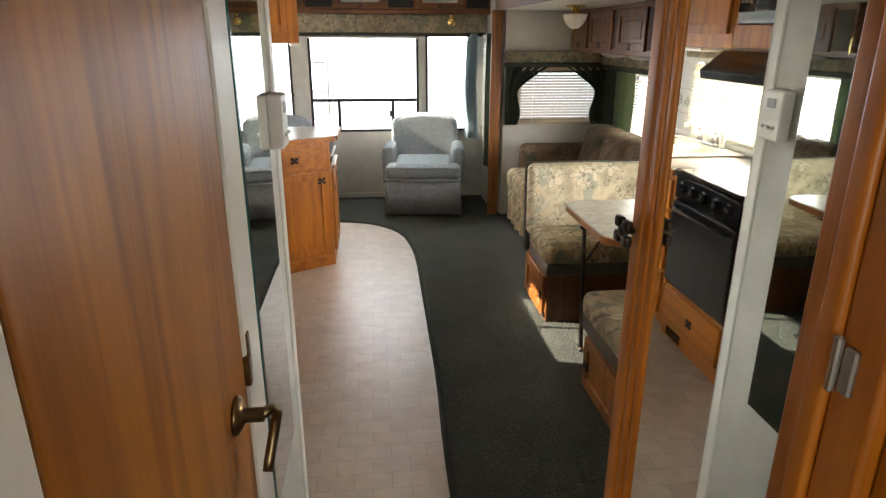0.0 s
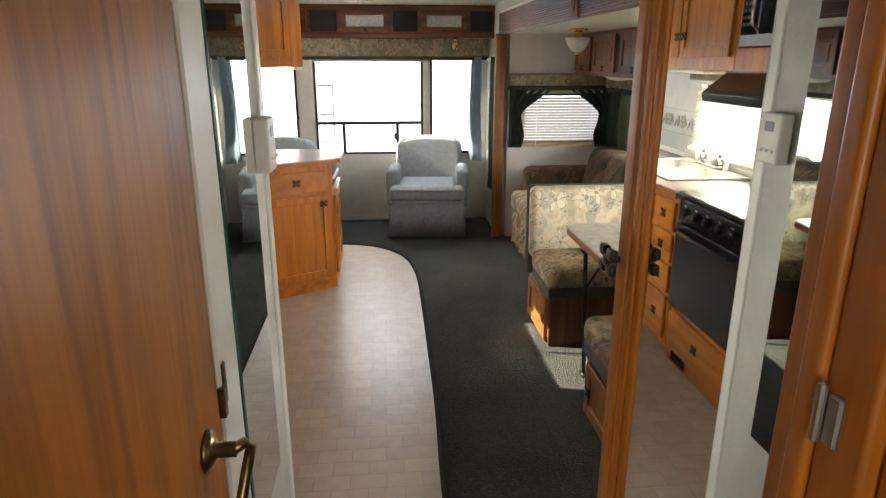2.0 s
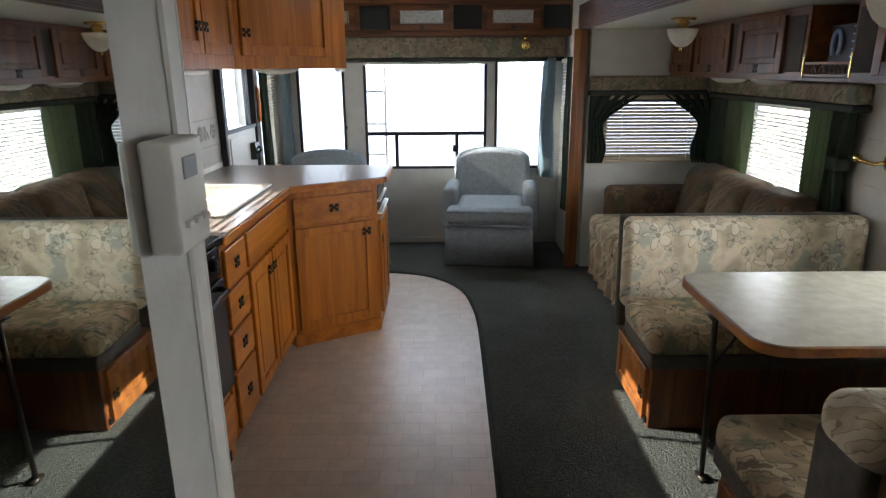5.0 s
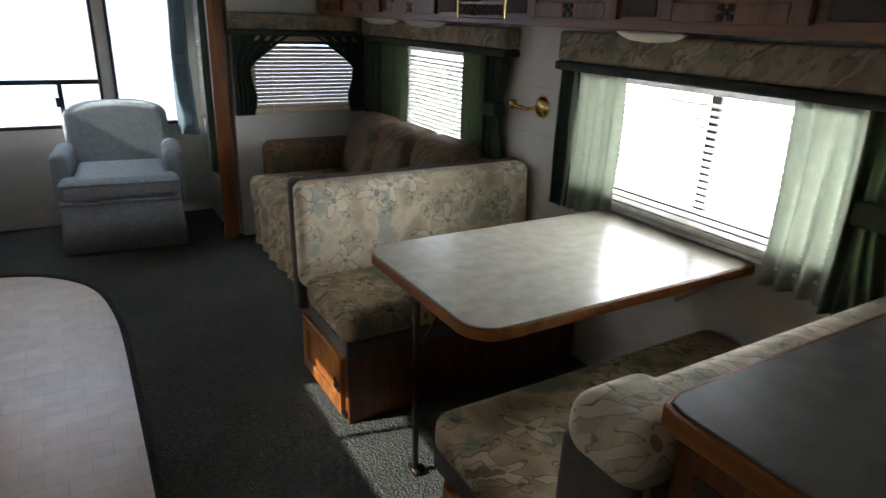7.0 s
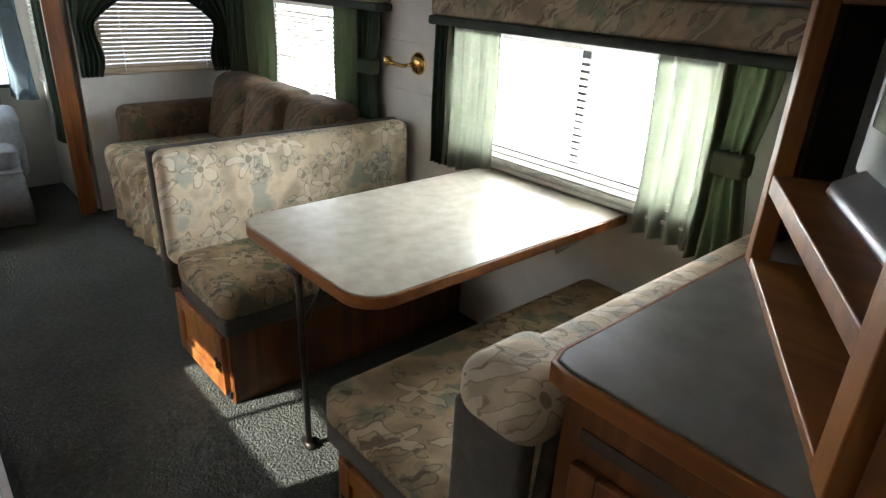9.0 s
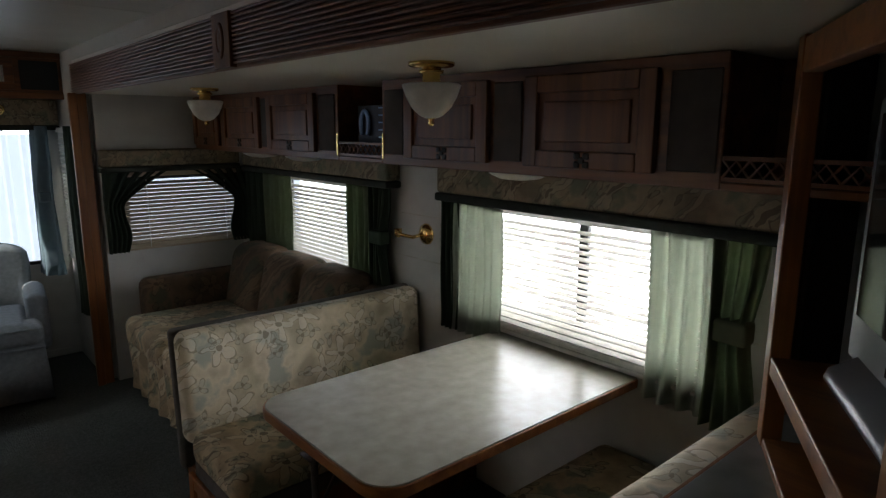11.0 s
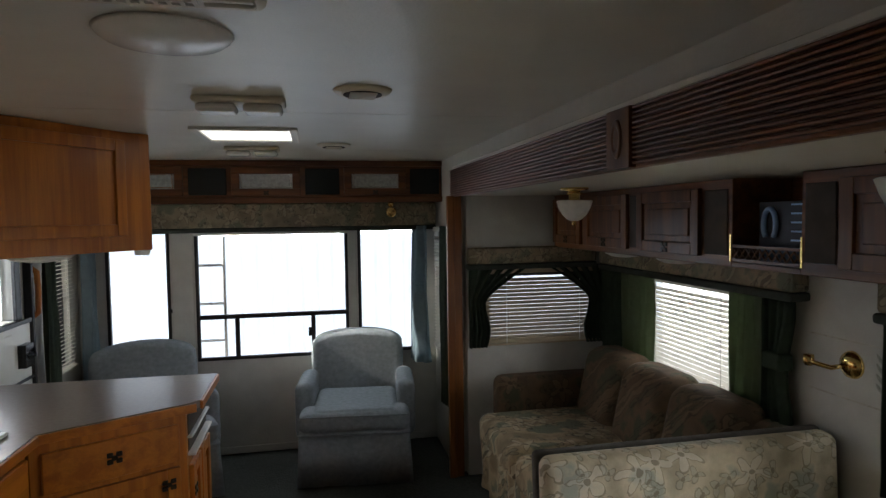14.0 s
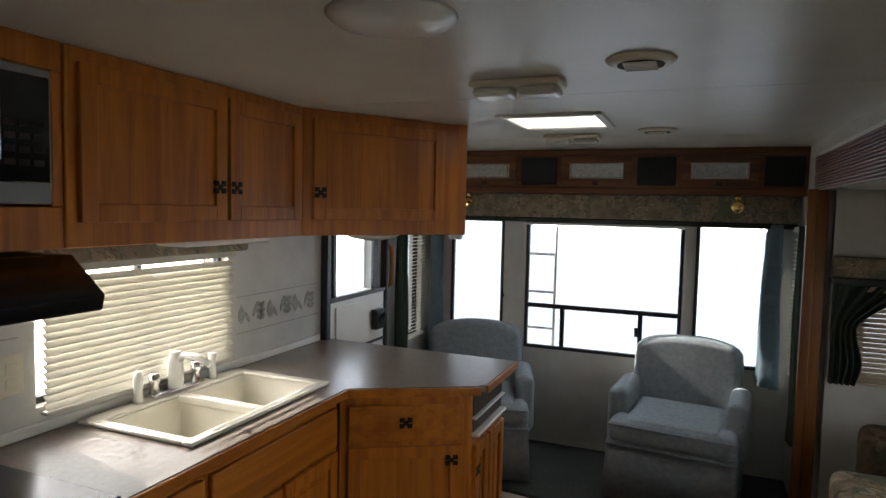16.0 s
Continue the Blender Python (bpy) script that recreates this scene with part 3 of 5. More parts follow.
window("window_4", "y", 3.61, 4.45, 0.99, 1.45, XL - 0.05, "kitchen window behind a slatted blind", [(4.02, 4.04, 1.0, 1.44)])
window("window_5", "y", 6.08, 6.46, 0.72, 1.56, XL - 0.05, "narrow side window by the entry", opaque=True)
window("window_6", "y", 6.12, 6.48, 0.72, 1.56, XR + 0.03, "narrow side window by the armchair")
window("window_7", "y", 2.52, 3.75, 0.815, 1.30, XS + 0.05, "dinette window with daylight behind", [(3.095, 3.135, 0.83, 1.28)])
window("window_8", "y", 4.48, 5.40, 0.74, 1.30, XS + 0.05, "sofa window with daylight behind")
window("window_9", "x", 0.76, 1.5, 0.84, 1.27, YE + 0.03, "slide-out end window behind a shut blind")
structure("trim_mullion", WALL, [box(-1.24, -1.10, YB - 0.012, YB - 0.002, 0.62, 1.6), box(-0.05, 0.0, YB - 0.012, YB - 0.002, 0.62, 1.6)], "pale trim between the rear windows", 0.003)

# ---- outside ----
structure("ground", GRAVEL, [box(-120, 120, -120, 120, -0.95, -0.9)], "pale gravel ground outside the trailer")
ridge = []
x = -6.0
while x < 5.0:
    ridge += [(x, 9.6), (x + 0.09, 9.6), (x + 0.11, 9.57), (x + 0.15, 9.57), (x + 0.17, 9.6)]
    x += 0.17
solid("backdrop_trailer_side", SIDING, [prism(ridge + [(5.0, 12.0), (-6.0, 12.0)], -0.9, 2.6)], "white ribbed metal side of a parked trailer, glowing for daylight", "trailer", 0, kind="structure")
lad = thing("ladder", (-1.12, 6.9, -0.3), "thin grey metal ladder outside the rear window", "ladder")
part(lad, "rail", STEEL, [tube([(x, 6.9, -0.3), (x, 6.9, 2.1)], 0.011) for x in (-1.24, -0.94)], 0, 1, True)
for z in (-0.1, 0.2, 0.5, 0.75, 1.02, 1.3, 1.58, 1.85):
    part(lad, "rung", STEEL, [tube([(-1.24, 6.9, z), (-0.94, 6.9, z)], 0.009)], 0, 1, True)
part(lad, "bracket", STEEL, [box(-1.25, -1.23, 6.70, 6.9, 1.9, 1.92), box(-0.95, -0.93, 6.70, 6.9, 1.9, 1.92)], 0.002)

# ---- hall ----
dr = thing("hall_door", (-0.735, 1.02, 0.01), "closed stained wood hall door with a lever handle", "door", kind="structure")
part(dr, "leaf", VENEER, [box(-0.755, -0.715, 0.79, 1.372, 0.012, 1.915)], 0.004, 2)
part(dr, "lever", AGED, [lathe((-0.715, 1.284, 0.987), [(0.032, 0.0), (0.032, 0.006), (0.022, 0.012), (0.012, 0.016), (0.012, 0.045)], 18, "x"), tube([(-0.675, 1.284, 0.987), (-0.662, 1.30, 0.987), (-0.655, 1.31, 0.975), (-0.662, 1.30, 0.94), (-0.67, 1.285, 0.90), (-0.672, 1.275, 0.885)], 0.009)], 0, 1, True, "antique brass lever on a round rose")
part(dr, "strike_plate", AGED, [box(-0.718, -0.709, 1.392, 1.41, 1.0, 1.075), box(-0.718, -0.706, 1.374, 1.392, 0.985, 1.04)], 0.002)
structure("trim_hall_door", WHITE, [box(-0.735, -0.712, 1.379, 1.504, 0, H), box(-0.735, -0.712, 0.70, 0.782, 0, H), box(-0.735, -0.712, 0.782, 1.379, 1.93, H)], "off-white casing round the hall door", 0.004)
mi = thing("wall_mirror", (-0.715, 1.64, 0.60), "tall frameless mirror on the hall wall", "mirror")
part(mi, "glass", MIRROR, [box(-0.716, -0.712, 1.521, 1.80, 0.60, 1.95)], 0)
part(mi, "edge", TEAL, [box(-0.719, -0.7105, 1.505, 1.520, 0.60, 1.95)], 0.001)
structure("trim_hall_corner", WHITE, [box(-0.722, -0.714, 1.925, 1.965, 0, H), box(-0.80, -0.714, 1.961, 1.972, 0, H)], "off-white hall corner moulding", 0.004)
th = thing("thermostat", (-0.70, 1.875, 1.315), "white plastic thermostat on the hall wall", "thermostat")
part(th, "case", WHITE, [box(-0.7195, -0.685, 1.835, 1.92, 1.312, 1.432)], 0.006, 3)
part(th, "display", SILVER, [box(-0.686, -0.683, 1.86, 1.895, 1.39, 1.413)], 0.001)
part(th, "switch", WHITE, [box(-0.686, -0.679, 1.85 + i * 0.022, 1.862 + i * 0.022, 1.34, 1.347) for i in range(3)], 0.001)
wr = thing("mirror_closet", (-0.09, 1.05, 0), "stained oak closet door with a full mirror, shut", "closet")
part(wr, "stile", OAK, [box(-0.105, -0.06, 1.180, 1.198, 0, H), box(-0.109, -0.06, 1.198, 1.218, 0, H), box(-0.112, -0.06, 1.218, 1.252, 0, H), box(-0.113, -0.06, 0.835, 0.872, 0, H), box(-0.128, -0.06, 0.812, 0.835, 0, H), box(-0.122, -0.06, 0.765, 0.812, 0, H)], 0.005, 2)
part(wr, "rail", OAK_H, [box(-0.105, -0.07, 0.872, 1.180, 0, 0.05), box(-0.105, -0.07, 0.872, 1.180, 1.94, H)], 0.004)
part(wr, "glass", MIRROR, [box(-0.100, -0.096, 0.872, 1.180, 0.05, 1.94)], 0)
part(wr, "panel", VENEER, [box(-0.11, -0.07, 0.42, 0.765, 0, H)], 0.004)
knob(wr, (-0.112, 1.236, 0), (0, 1, 0), (-1, 0, 0), 0, 1.29, 0.02)
for z in (0.25, 1.292, 1.8):
    part(wr, "hinge", STEEL, [box(-0.127, -0.121, 0.787, 0.801, z, z + 0.04), lathe((-0.129, 0.804, z - 0.002), [(0.004, 0), (0.004, 0.049)], 10)], 0.002)

# ---- kitchen ----
FX, CZ = -1.25, 0.91
A, B, C2 = (FX, 4.42), (-0.80, 4.68), (-0.80, 5.12)
Y, NX = (0, 1, 0), (1, 0, 0)
bc = thing("base_cabinet", (FX, 3.9, 0), "honey oak kitchen base cabinet with drawers and paired doors", "cabinet")
part(bc, "body", OAK, [box(XL, FX, 3.42, 4.40, 0.07, 0.70), box(FX - 0.06, FX, 3.42, 4.40, 0.70, CZ - 0.035), box(XL, FX - 0.06, 3.42, 3.70, 0.70, CZ - 0.035), box(XL, FX - 0.05, 3.42, 4.40, 0, 0.07)], 0.003)
O = (FX, 0, 0)
for v0, v1 in ((0.70, 0.85), (0.53, 0.68), (0.36, 0.51), (0.10, 0.34)):
    d = part(bc, "drawer", OAK_H, [obox(O, Y, NX, 3.44, 3.68, v0, v1, 0, 0.018)], 0.006, 2)
    knob(d, O, Y, Vector(NX), 3.56, (v0 + v1) / 2)
part(bc, "false_front", OAK_H, [obox(O, Y, NX, 3.71, 4.38, 0.70, 0.85, 0, 0.018)], 0.006, 2)
panel_door(bc, O, Y, NX, 3.71, 4.035, 0.10, 0.68, OAK, (4.01, 0.60))
panel_door(bc, O, Y, NX, 4.05, 4.38, 0.10, 0.68, OAK, (4.075, 0.60))
pc = thing("peninsula_cabinet", (-1.0, 4.75, 0), "honey oak angled peninsula cabinet with one drawer and door", "cabinet")
part(pc, "body", OAK, [prism([(XL, 4.46), (FX - 0.03, 4.46), A, B, C2, (XL, 5.14)], 0.0, CZ - 0.035)], 0.003)
u = Vector((B[0] - A[0], B[1] - A[1], 0))
W = u.length
u.normalize()
n = Vector((u.y, -u.x, 0))
P0 = (A[0], A[1], 0)
d = part(pc, "drawer", OAK_H, [obox(P0, u, n, 0.035, W - 0.03, 0.70, 0.845, 0, 0.018)], 0.006, 2)
knob(d, P0, u, n, W / 2, 0.775)
panel_door(pc, P0, u, n, 0.035, W - 0.03, 0.10, 0.68, OAK, (W - 0.075, 0.62), False)
part(pc, "plinth", OAK_H, [obox(P0, u, n, 0.0, W, 0.0, 0.08, 0, 0.012)], 0.003)
Q = (B[0], B[1], 0)
panel_door(pc, Q, Y, NX, 0.03, 0.20, 0.10, 0.66, OAK, (0.06, 0.55))
panel_door(pc, Q, Y, NX, 0.22, 0.42, 0.10, 0.66, OAK)
part(pc, "shelf", WHITE, [obox(Q, Y, NX, 0.02, 0.42, 0.70, 0.712, 0, 0.03), obox(Q, Y, NX, 0.02, 0.42, 0.77, 0.78, 0, 0.02)], 0.002)
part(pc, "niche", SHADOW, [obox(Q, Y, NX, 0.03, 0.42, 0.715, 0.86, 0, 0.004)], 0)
ct = thing("countertop", (-1.4, 4.2, CZ - 0.03), "dark grey-brown laminate countertop with an oak edge", "countertop")
SX0, SX1, SY0, SY1 = -1.76, -1.34, 3.74, 4.44
part(ct, "slab", TOP, [box(XL, SX0, 3.415, 4.44, CZ - 0.03, CZ), box(SX1, FX + 0.02, 3.415, 4.44, CZ - 0.03, CZ), box(SX0, SX1, 3.415, SY0, CZ - 0.03, CZ), prism([(XL, 4.44), (FX + 0.02, 4.44), (-0.79, 4.70), (-0.755, 4.74), (-0.755, 5.18), (XL, 5.2)], CZ - 0.03, CZ)], 0.0)
part(ct, "edging", OAK_H, [box(FX + 0.02, FX + 0.032, 3.415, 4.435, CZ - 0.035, CZ - 0.002), obox((FX + 0.02, 4.437, 0), (0.46, 0.26, 0), (0.26, -0.46, 0), 0, 0.535, CZ - 0.035, CZ - 0.002, 0, 0.012), box(-0.755, -0.743, 4.735, 5.18, CZ - 0.035, CZ - 0.002)], 0.003, 2)
part(ct, "upstand", WHITE, [box(XL, XL + 0.012, 3.0, 5.14, CZ + 0.001, CZ + 0.035)], 0.003)
sk = thing("kitchen_sink", (-1.55, 4.1, CZ - 0.16), "cream double-bowl kitchen sink set in the counter", "sink")
part(sk, "rim", BASIN, [box(SX0 - 0.03, SX0 + 0.04, SY0 - 0.02, SY1 + 0.02, CZ, CZ + 0.014), box(SX1 - 0.02, SX1 + 0.02, SY0 - 0.02, SY1 + 0.02, CZ, CZ + 0.014), box(SX0 + 0.04, SX1 - 0.02, SY0 - 0.02, SY0 + 0.02, CZ, CZ + 0.014), box(SX0 + 0.04, SX1 - 0.02, SY1 - 0.02, SY1 + 0.02, CZ, CZ + 0.014), box(SX0 + 0.04, SX1 - 0.02, 4.07, 4.11, CZ - 0.02, CZ + 0.010)], 0.006, 3)
part(sk, "bowl", BASIN, [box(SX0 + 0.035, SX1 - 0.01, SY0, SY1, CZ - 0.16, CZ - 0.145), box(SX0 + 0.03, SX0 + 0.04, SY0, SY1, CZ - 0.15, CZ), box(SX1 - 0.02, SX1 - 0.01, SY0, SY1, CZ - 0.15, CZ), box(SX0 + 0.04, SX1 - 0.02, SY0, SY0 + 0.01, CZ - 0.15, CZ), box(SX0 + 0.04, SX1 - 0.02, SY1 - 0.01, SY1, CZ - 0.15, CZ), box(SX0 + 0.04, SX1 - 0.02, 4.08, 4.10, CZ - 0.15, CZ)], 0.0)
fa = thing("faucet", (-1.75, 4.1, CZ + 0.014), "white and chrome kitchen faucet behind the sink", "faucet")
part(fa, "base", CHROME, [box(-1.785, -1.735, 3.98, 4.22, CZ + 0.014, CZ + 0.03)], 0.006, 2)
part(fa, "spout", WHITE, [lathe((-1.76, 4.10, CZ + 0.03), [(0.028, 0), (0.026, 0.10), (0.02, 0.13)], 16), tube([(-1.76, 4.10, CZ + 0.12), (-1.72, 4.10, CZ + 0.15), (-1.66, 4.10, CZ + 0.15), (-1.60, 4.10, CZ + 0.13)], 0.013)], 0, 1, True)
part(fa, "knob", CHROME, [lathe((-1.76, y, CZ + 0.03), [(0.018, 0), (0.014, 0.03), (0.022, 0.045), (0.018, 0.07)], 14) for y in (4.0, 4.20)], 0, 1, True)
part(fa, "sprayer", WHITE, [lathe((-1.76, 3.93, CZ + 0.014), [(0.02, 0), (0.014, 0.03), (0.018, 0.08), (0.012, 0.11)], 12), lathe((-1.76, 4.29, CZ + 0.014), [(0.018, 0), (0.014, 0.06), (0.018, 0.10)], 12)], 0, 1, True)
st = thing("gas_range", (-1.5, 3.1, 0), "black enamel gas range with oven below", "stove")
part(st, "body", BLACK, [box(XL, FX - 0.01, 2.80, 3.41, 0.30, CZ - 0.01)], 0.004)
part(st, "cooktop", BLACK, [box(XL, FX + 0.02, 2.80, 3.41, CZ - 0.01, CZ + 0.012)], 0.008, 2)
part(st, "oven_door", BLACK, [obox((FX - 0.01, 0, 0), Y, NX, 2.81, 3.40, 0.33, 0.765, 0, 0.03)], 0.008, 2)
part(st, "oven_handle", BLACK, [tube([(FX + 0.02, 2.86, 0.735), (FX + 0.055, 2.88, 0.735), (FX + 0.062, 3.1, 0.735), (FX + 0.055, 3.33, 0.735), (FX + 0.02, 3.35, 0.735)], 0.01)], 0, 1, True)
part(st, "control_panel", BLACK, [obox((FX - 0.01, 0, 0), Y, NX, 2.81, 3.40, 0.775, 0.89, 0, 0.024)], 0.006, 2)
part(st, "control_knob", BLACK, [lathe((FX + 0.014, 2.88 + 0.11 * i, 0.832), [(0.022, 0), (0.02, 0.018), (0.014, 0.022)], 14, "x") for i in range(5)], 0, 1, True)
for i in range(5):
    part(st, "mark", SILVER, [obox((FX + 0.0145, 0, 0), Y, NX, 2.885 + 0.11 * i, 2.905 + 0.11 * i, 0.858, 0.862, 0, 0.001)], 0)
pd = thing("pan_drawer_cabinet", (-1.5, 3.1, 0), "honey oak wide drawer under the range with a vent", "cabinet")
part(pd, "body", OAK, [box(XL, FX - 0.01, 2.12, 3.41, 0.0, 0.295), box(XL, FX - 0.01, 2.12, 2.79, 0.295, CZ - 0.03)], 0.003)
d = part(pd, "drawer", OAK_H, [obox((FX - 0.01, 0, 0), Y, NX, 2.83, 3.40, 0.09, 0.285, 0, 0.018)], 0.006, 2)
knob(d, (FX - 0.01, 0, 0), Y, Vector(NX), 3.1, 0.19)
panel_door(pd, (FX - 0.01, 0, 0), Y, NX, 2.16, 2.76, 0.09, 0.85, OAK, (2.2, 0.7))
part(pd, "vent", BLACK, [obox((FX - 0.01, 0, 0), Y, NX, 3.2 + i * 0.02, 3.21 + i * 0.02, 0.02, 0.07, 0, 0.004) for i in range(8)], 0)
solid("counter_end", TOP, [box(XL, FX + 0.02, 2.12, 2.79, CZ - 0.03, CZ)], "dark laminate counter beside the range", "countertop", 0.003)

uc = thing("wall_cabinet", (-1.5, 4.0, 1.5), "honey oak kitchen wall cabinet with raised-panel doors", "cabinet", "kitchen wall cabinets")
UX, UB = -1.45, 1.50
U1, U2, U3 = (UX, 4.45), (-1.075, 5.03), (-0.995, 5.10)
part(uc, "body", OAK, [box(XL, UX, 3.44, 4.45, UB, H - 0.002)], 0.003)
UO = (UX, 0, 0)
panel_door(uc, UO, Y, NX, 3.47, 4.0, UB + 0.065, H - 0.04, OAK, (3.965, UB + 0.175), False)
panel_door(uc, UO, Y, NX, 4.015, 4.42, UB + 0.065, H - 0.04, OAK, (4.045, UB + 0.175), False)
ud = thing("wall_cabinet", (-1.4, 4.8, 1.5), "honey oak angled wall cabinet over the peninsula", "cabinet", "kitchen wall cabinets")
part(ud, "body", OAK, [prism([(XL, 4.452), U1, U2, U3, (-1.02, 5.16), (XL, 5.16)], UB, H - 0.002)], 0.004, 2)
uu = Vector((U2[0] - U1[0], U2[1] - U1[1], 0))
WU = uu.length
uu.normalize()
un = Vector((uu.y, -uu.x, 0))
panel_door(ud, (U1[0], U1[1], 0), uu, un, 0.04, WU - 0.015, UB + 0.065, H - 0.04, OAK, (0.07, UB + 0.175), False)
part(ud, "foot", WHITE, [lathe((-1.03, 5.07, UB - 0.02), [(0.03, 0), (0.034, 0.02)], 16)], 0.0)
mw = thing("microwave", (-1.6, 3.1, 1.62), "black and silver built-in microwave oven", "microwave")
part(mw, "case", SILVER, [box(XL, UX + 0.01, 2.84, 3.40, 1.61, 1.93)], 0.006, 2)
part(mw, "window", SCREEN, [box(UX + 0.011, UX + 0.02, 2.86, 3.24, 1.66, 1.91)], 0.004)
part(mw, "keypad", SCREEN, [box(UX + 0.011, UX + 0.018, 3.26, 3.39, 1.66, 1.91)], 0.003)
part(mw, "key", IRON, [box(UX + 0.018, UX + 0.02, 3.28 + 0.034 * i, 3.305 + 0.034 * i, 1.70 + 0.03 * j, 1.714 + 0.03 * j) for i in range(3) for j in range(4)], 0)
part(mw, "handle", CHROME, [tube([(UX + 0.02, 3.245, 1.68), (UX + 0.05, 3.245, 1.71), (UX + 0.05, 3.245, 1.87), (UX + 0.02, 3.245, 1.90)], 0.008)], 0, 1, True)
mc = thing("wall_cabinet", (-1.6, 2.9, 1.5), "honey oak surround and cabinet holding the microwave", "cabinet", "kitchen wall cabinets")
part(mc, "body", OAK, [box(XL, UX, 2.80, 3.435, 1.50, 1.605), box(XL, UX, 2.80, 3.435, 1.935, H - 0.002), box(XL, UX, 3.405, 3.435, 1.605, 1.935), box(XL, UX, 2.12, 2.835, 1.605, H - 0.002)], 0.003)
panel_door(mc, UO, Y, NX, 2.15, 2.80, 1.62, H - 0.05, OAK, (2.76, 1.7))
hd = thing("range_hood", (-1.55, 3.1, 1.34), "black metal range hood over the stove", "range hood")
part(hd, "shell", BLACK, [extrude_y([(XL, 1.49), (XL, 1.38), (-1.30, 1.36), (-1.29, 1.40), (-1.40, 1.49)], 2.84, 3.42)], 0.006, 2)
solid("cabinet_light", LENS, [box(-1.70, -1.56, 3.95, 4.40, UB - 0.028, UB - 0.002)], "slim white light under the kitchen wall cabinet", "light", 0.01, 3)
solid("cabinet_light", BOWL, [lathe((-1.35, 4.85, UB - 0.03), [(0.03, 0), (0.10, 0.012), (0.125, 0.028)], 20)], "frosted round light under the angled cabinet", "light", 0, 1, True)
kv = thing("valance", (XL + 0.03, 4.04, 1.42), "short floral padded valance over the kitchen blind", "valance", "window valances")
part(kv, "board", VALANCE, [box(XL + 0.004, XL + 0.07, 3.56, 4.50, 1.425, 1.498)], 0.012, 3)
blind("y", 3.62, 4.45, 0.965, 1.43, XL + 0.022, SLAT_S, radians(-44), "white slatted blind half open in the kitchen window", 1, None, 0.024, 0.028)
structure("border", STENCIL, [box(XL + 0.001, XL + 0.003, y0, y1, z, z + 0.004) for y0, y1 in ((4.50, 5.12), (2.12, 3.56)) for z in (1.055, 1.215)], "thin painted lines of the wallpaper border")
motifs = []
for i in range(9):
    y = 4.53 + i * 0.066
    if i % 3 == 0:
        motifs += [leaf_shape(XL + 0.0025, y, 1.095, 0.085, 0.026)]
    elif i % 3 == 1:
        motifs += [leaf_shape(XL + 0.0025, y - 0.012, 1.095, 0.05, 0.012, -0.5), leaf_shape(XL + 0.0025, y + 0.012, 1.115, 0.07, 0.012, 0.4)]
    else:
        motifs += [leaf_shape(XL + 0.0025, y, 1.095 + 0.028 * k, 0.03, 0.022, q) for k in range(3) for q in (-0.7, 0.7)]
structure("border_motif", STENCIL, motifs, "row of faded grey-green leaf motifs on the kitchen wall")
solid("wall_socket", CREAM, [box(XL, XL + 0.008, 3.50, 3.57, 1.05, 1.17), box(XL + 0.008, XL + 0.011, 3.515, 3.555, 1.07, 1.10), box(XL + 0.008, XL + 0.011, 3.515, 3.555, 1.115, 1.145)], "cream wall socket by the kitchen blind", "socket", 0.002)

# ---- entry ----
ed = thing("entry_door", (XL, 5.5, 0), "white metal entry door with a window and inner screen frame", "door", kind="structure")
pn = part(ed, "pane", PANE, [box(XL - 0.03, XL - 0.026, 5.25, 5.76, 1.10, 1.57)], 0)
part(ed, "leaf", WHITE, [box(XL + 0.002, XL + 0.03, 5.19, 5.82, 0.02, 1.10)], 0.004)
part(ed, "frame", FRAME, [box(XL + 0.002, XL + 0.045, 5.15, 5.185, 0, 1.86), box(XL + 0.002, XL + 0.045, 5.825, 5.85, 0, 1.86), box(XL + 0.03, XL + 0.042, 5.19, 5.82, 1.10, 1.125), box(XL + 0.03, XL + 0.042, 5.19, 5.82, 0.80, 0.815), box(XL + 0.002, XL + 0.02, 5.70, 5.76, 1.12, 1.56), box(XL + 0.002, XL + 0.02, 5.25, 5.28, 1.12, 1.56)], 0.003)
part(ed, "screen_panel", WHITE, [box(XL + 0.03, XL + 0.04, 5.25, 5.60, 0.83, 1.07)], 0.02, 3)
part(ed, "latch", BLACK, [box(XL + 0.03, XL + 0.07, 5.66, 5.76, 0.88, 1.0), tube([(XL + 0.06, 5.68, 0.92), (XL + 0.09, 5.72, 0.94), (XL + 0.06, 5.78, 0.98)], 0.008)], 0.006, 2)
solid("grab_handle", OAK, [tube([(XL, 5.88, 1.10), (XL + 0.05, 5.88, 1.14), (XL + 0.055, 5.88, 1.25), (XL + 0.05, 5.88, 1.36), (XL, 5.88, 1.40)], 0.016)], "turned wooden grab handle beside the entry door", "handle", 0, 1, True)
blind("y", 6.10, 6.44, 0.72, 1.56, XL + 0.03, SLAT, radians(20), "narrow white slatted blind in the entry side window")
curtain("dark green curtain hanging by the entry window", "y", 5.93, 6.09, 0.45, 1.58, XL + 0.06, GREEN_D, 4, 0.02)
curtain("blue-green curtain tied back by the rear corner", "y", 6.42, 6.61, 0.55, 1.58, XL + 0.10, BLUE, 4, 0.045, (0.5, 0.4))

# ---- rear lounge ----
oc = thing("overhead_cabinet", (-0.6, 6.4, 1.73), "dark red-brown oak overhead cabinet with etched doors and speakers", "cabinet")
OY, OB = 6.32, 1.735
part(oc, "body", RED_X, [box(XL, XR, OY, YB, OB, H - 0.002)], 0.003)
part(oc, "rail", RED_X, [box(XL, XR - 0.0, OY - 0.018, OY, OB - 0.004, OB + 0.035), box(XL, XR, OY - 0.018, OY, H - 0.04, H - 0.004)], 0.005, 2)
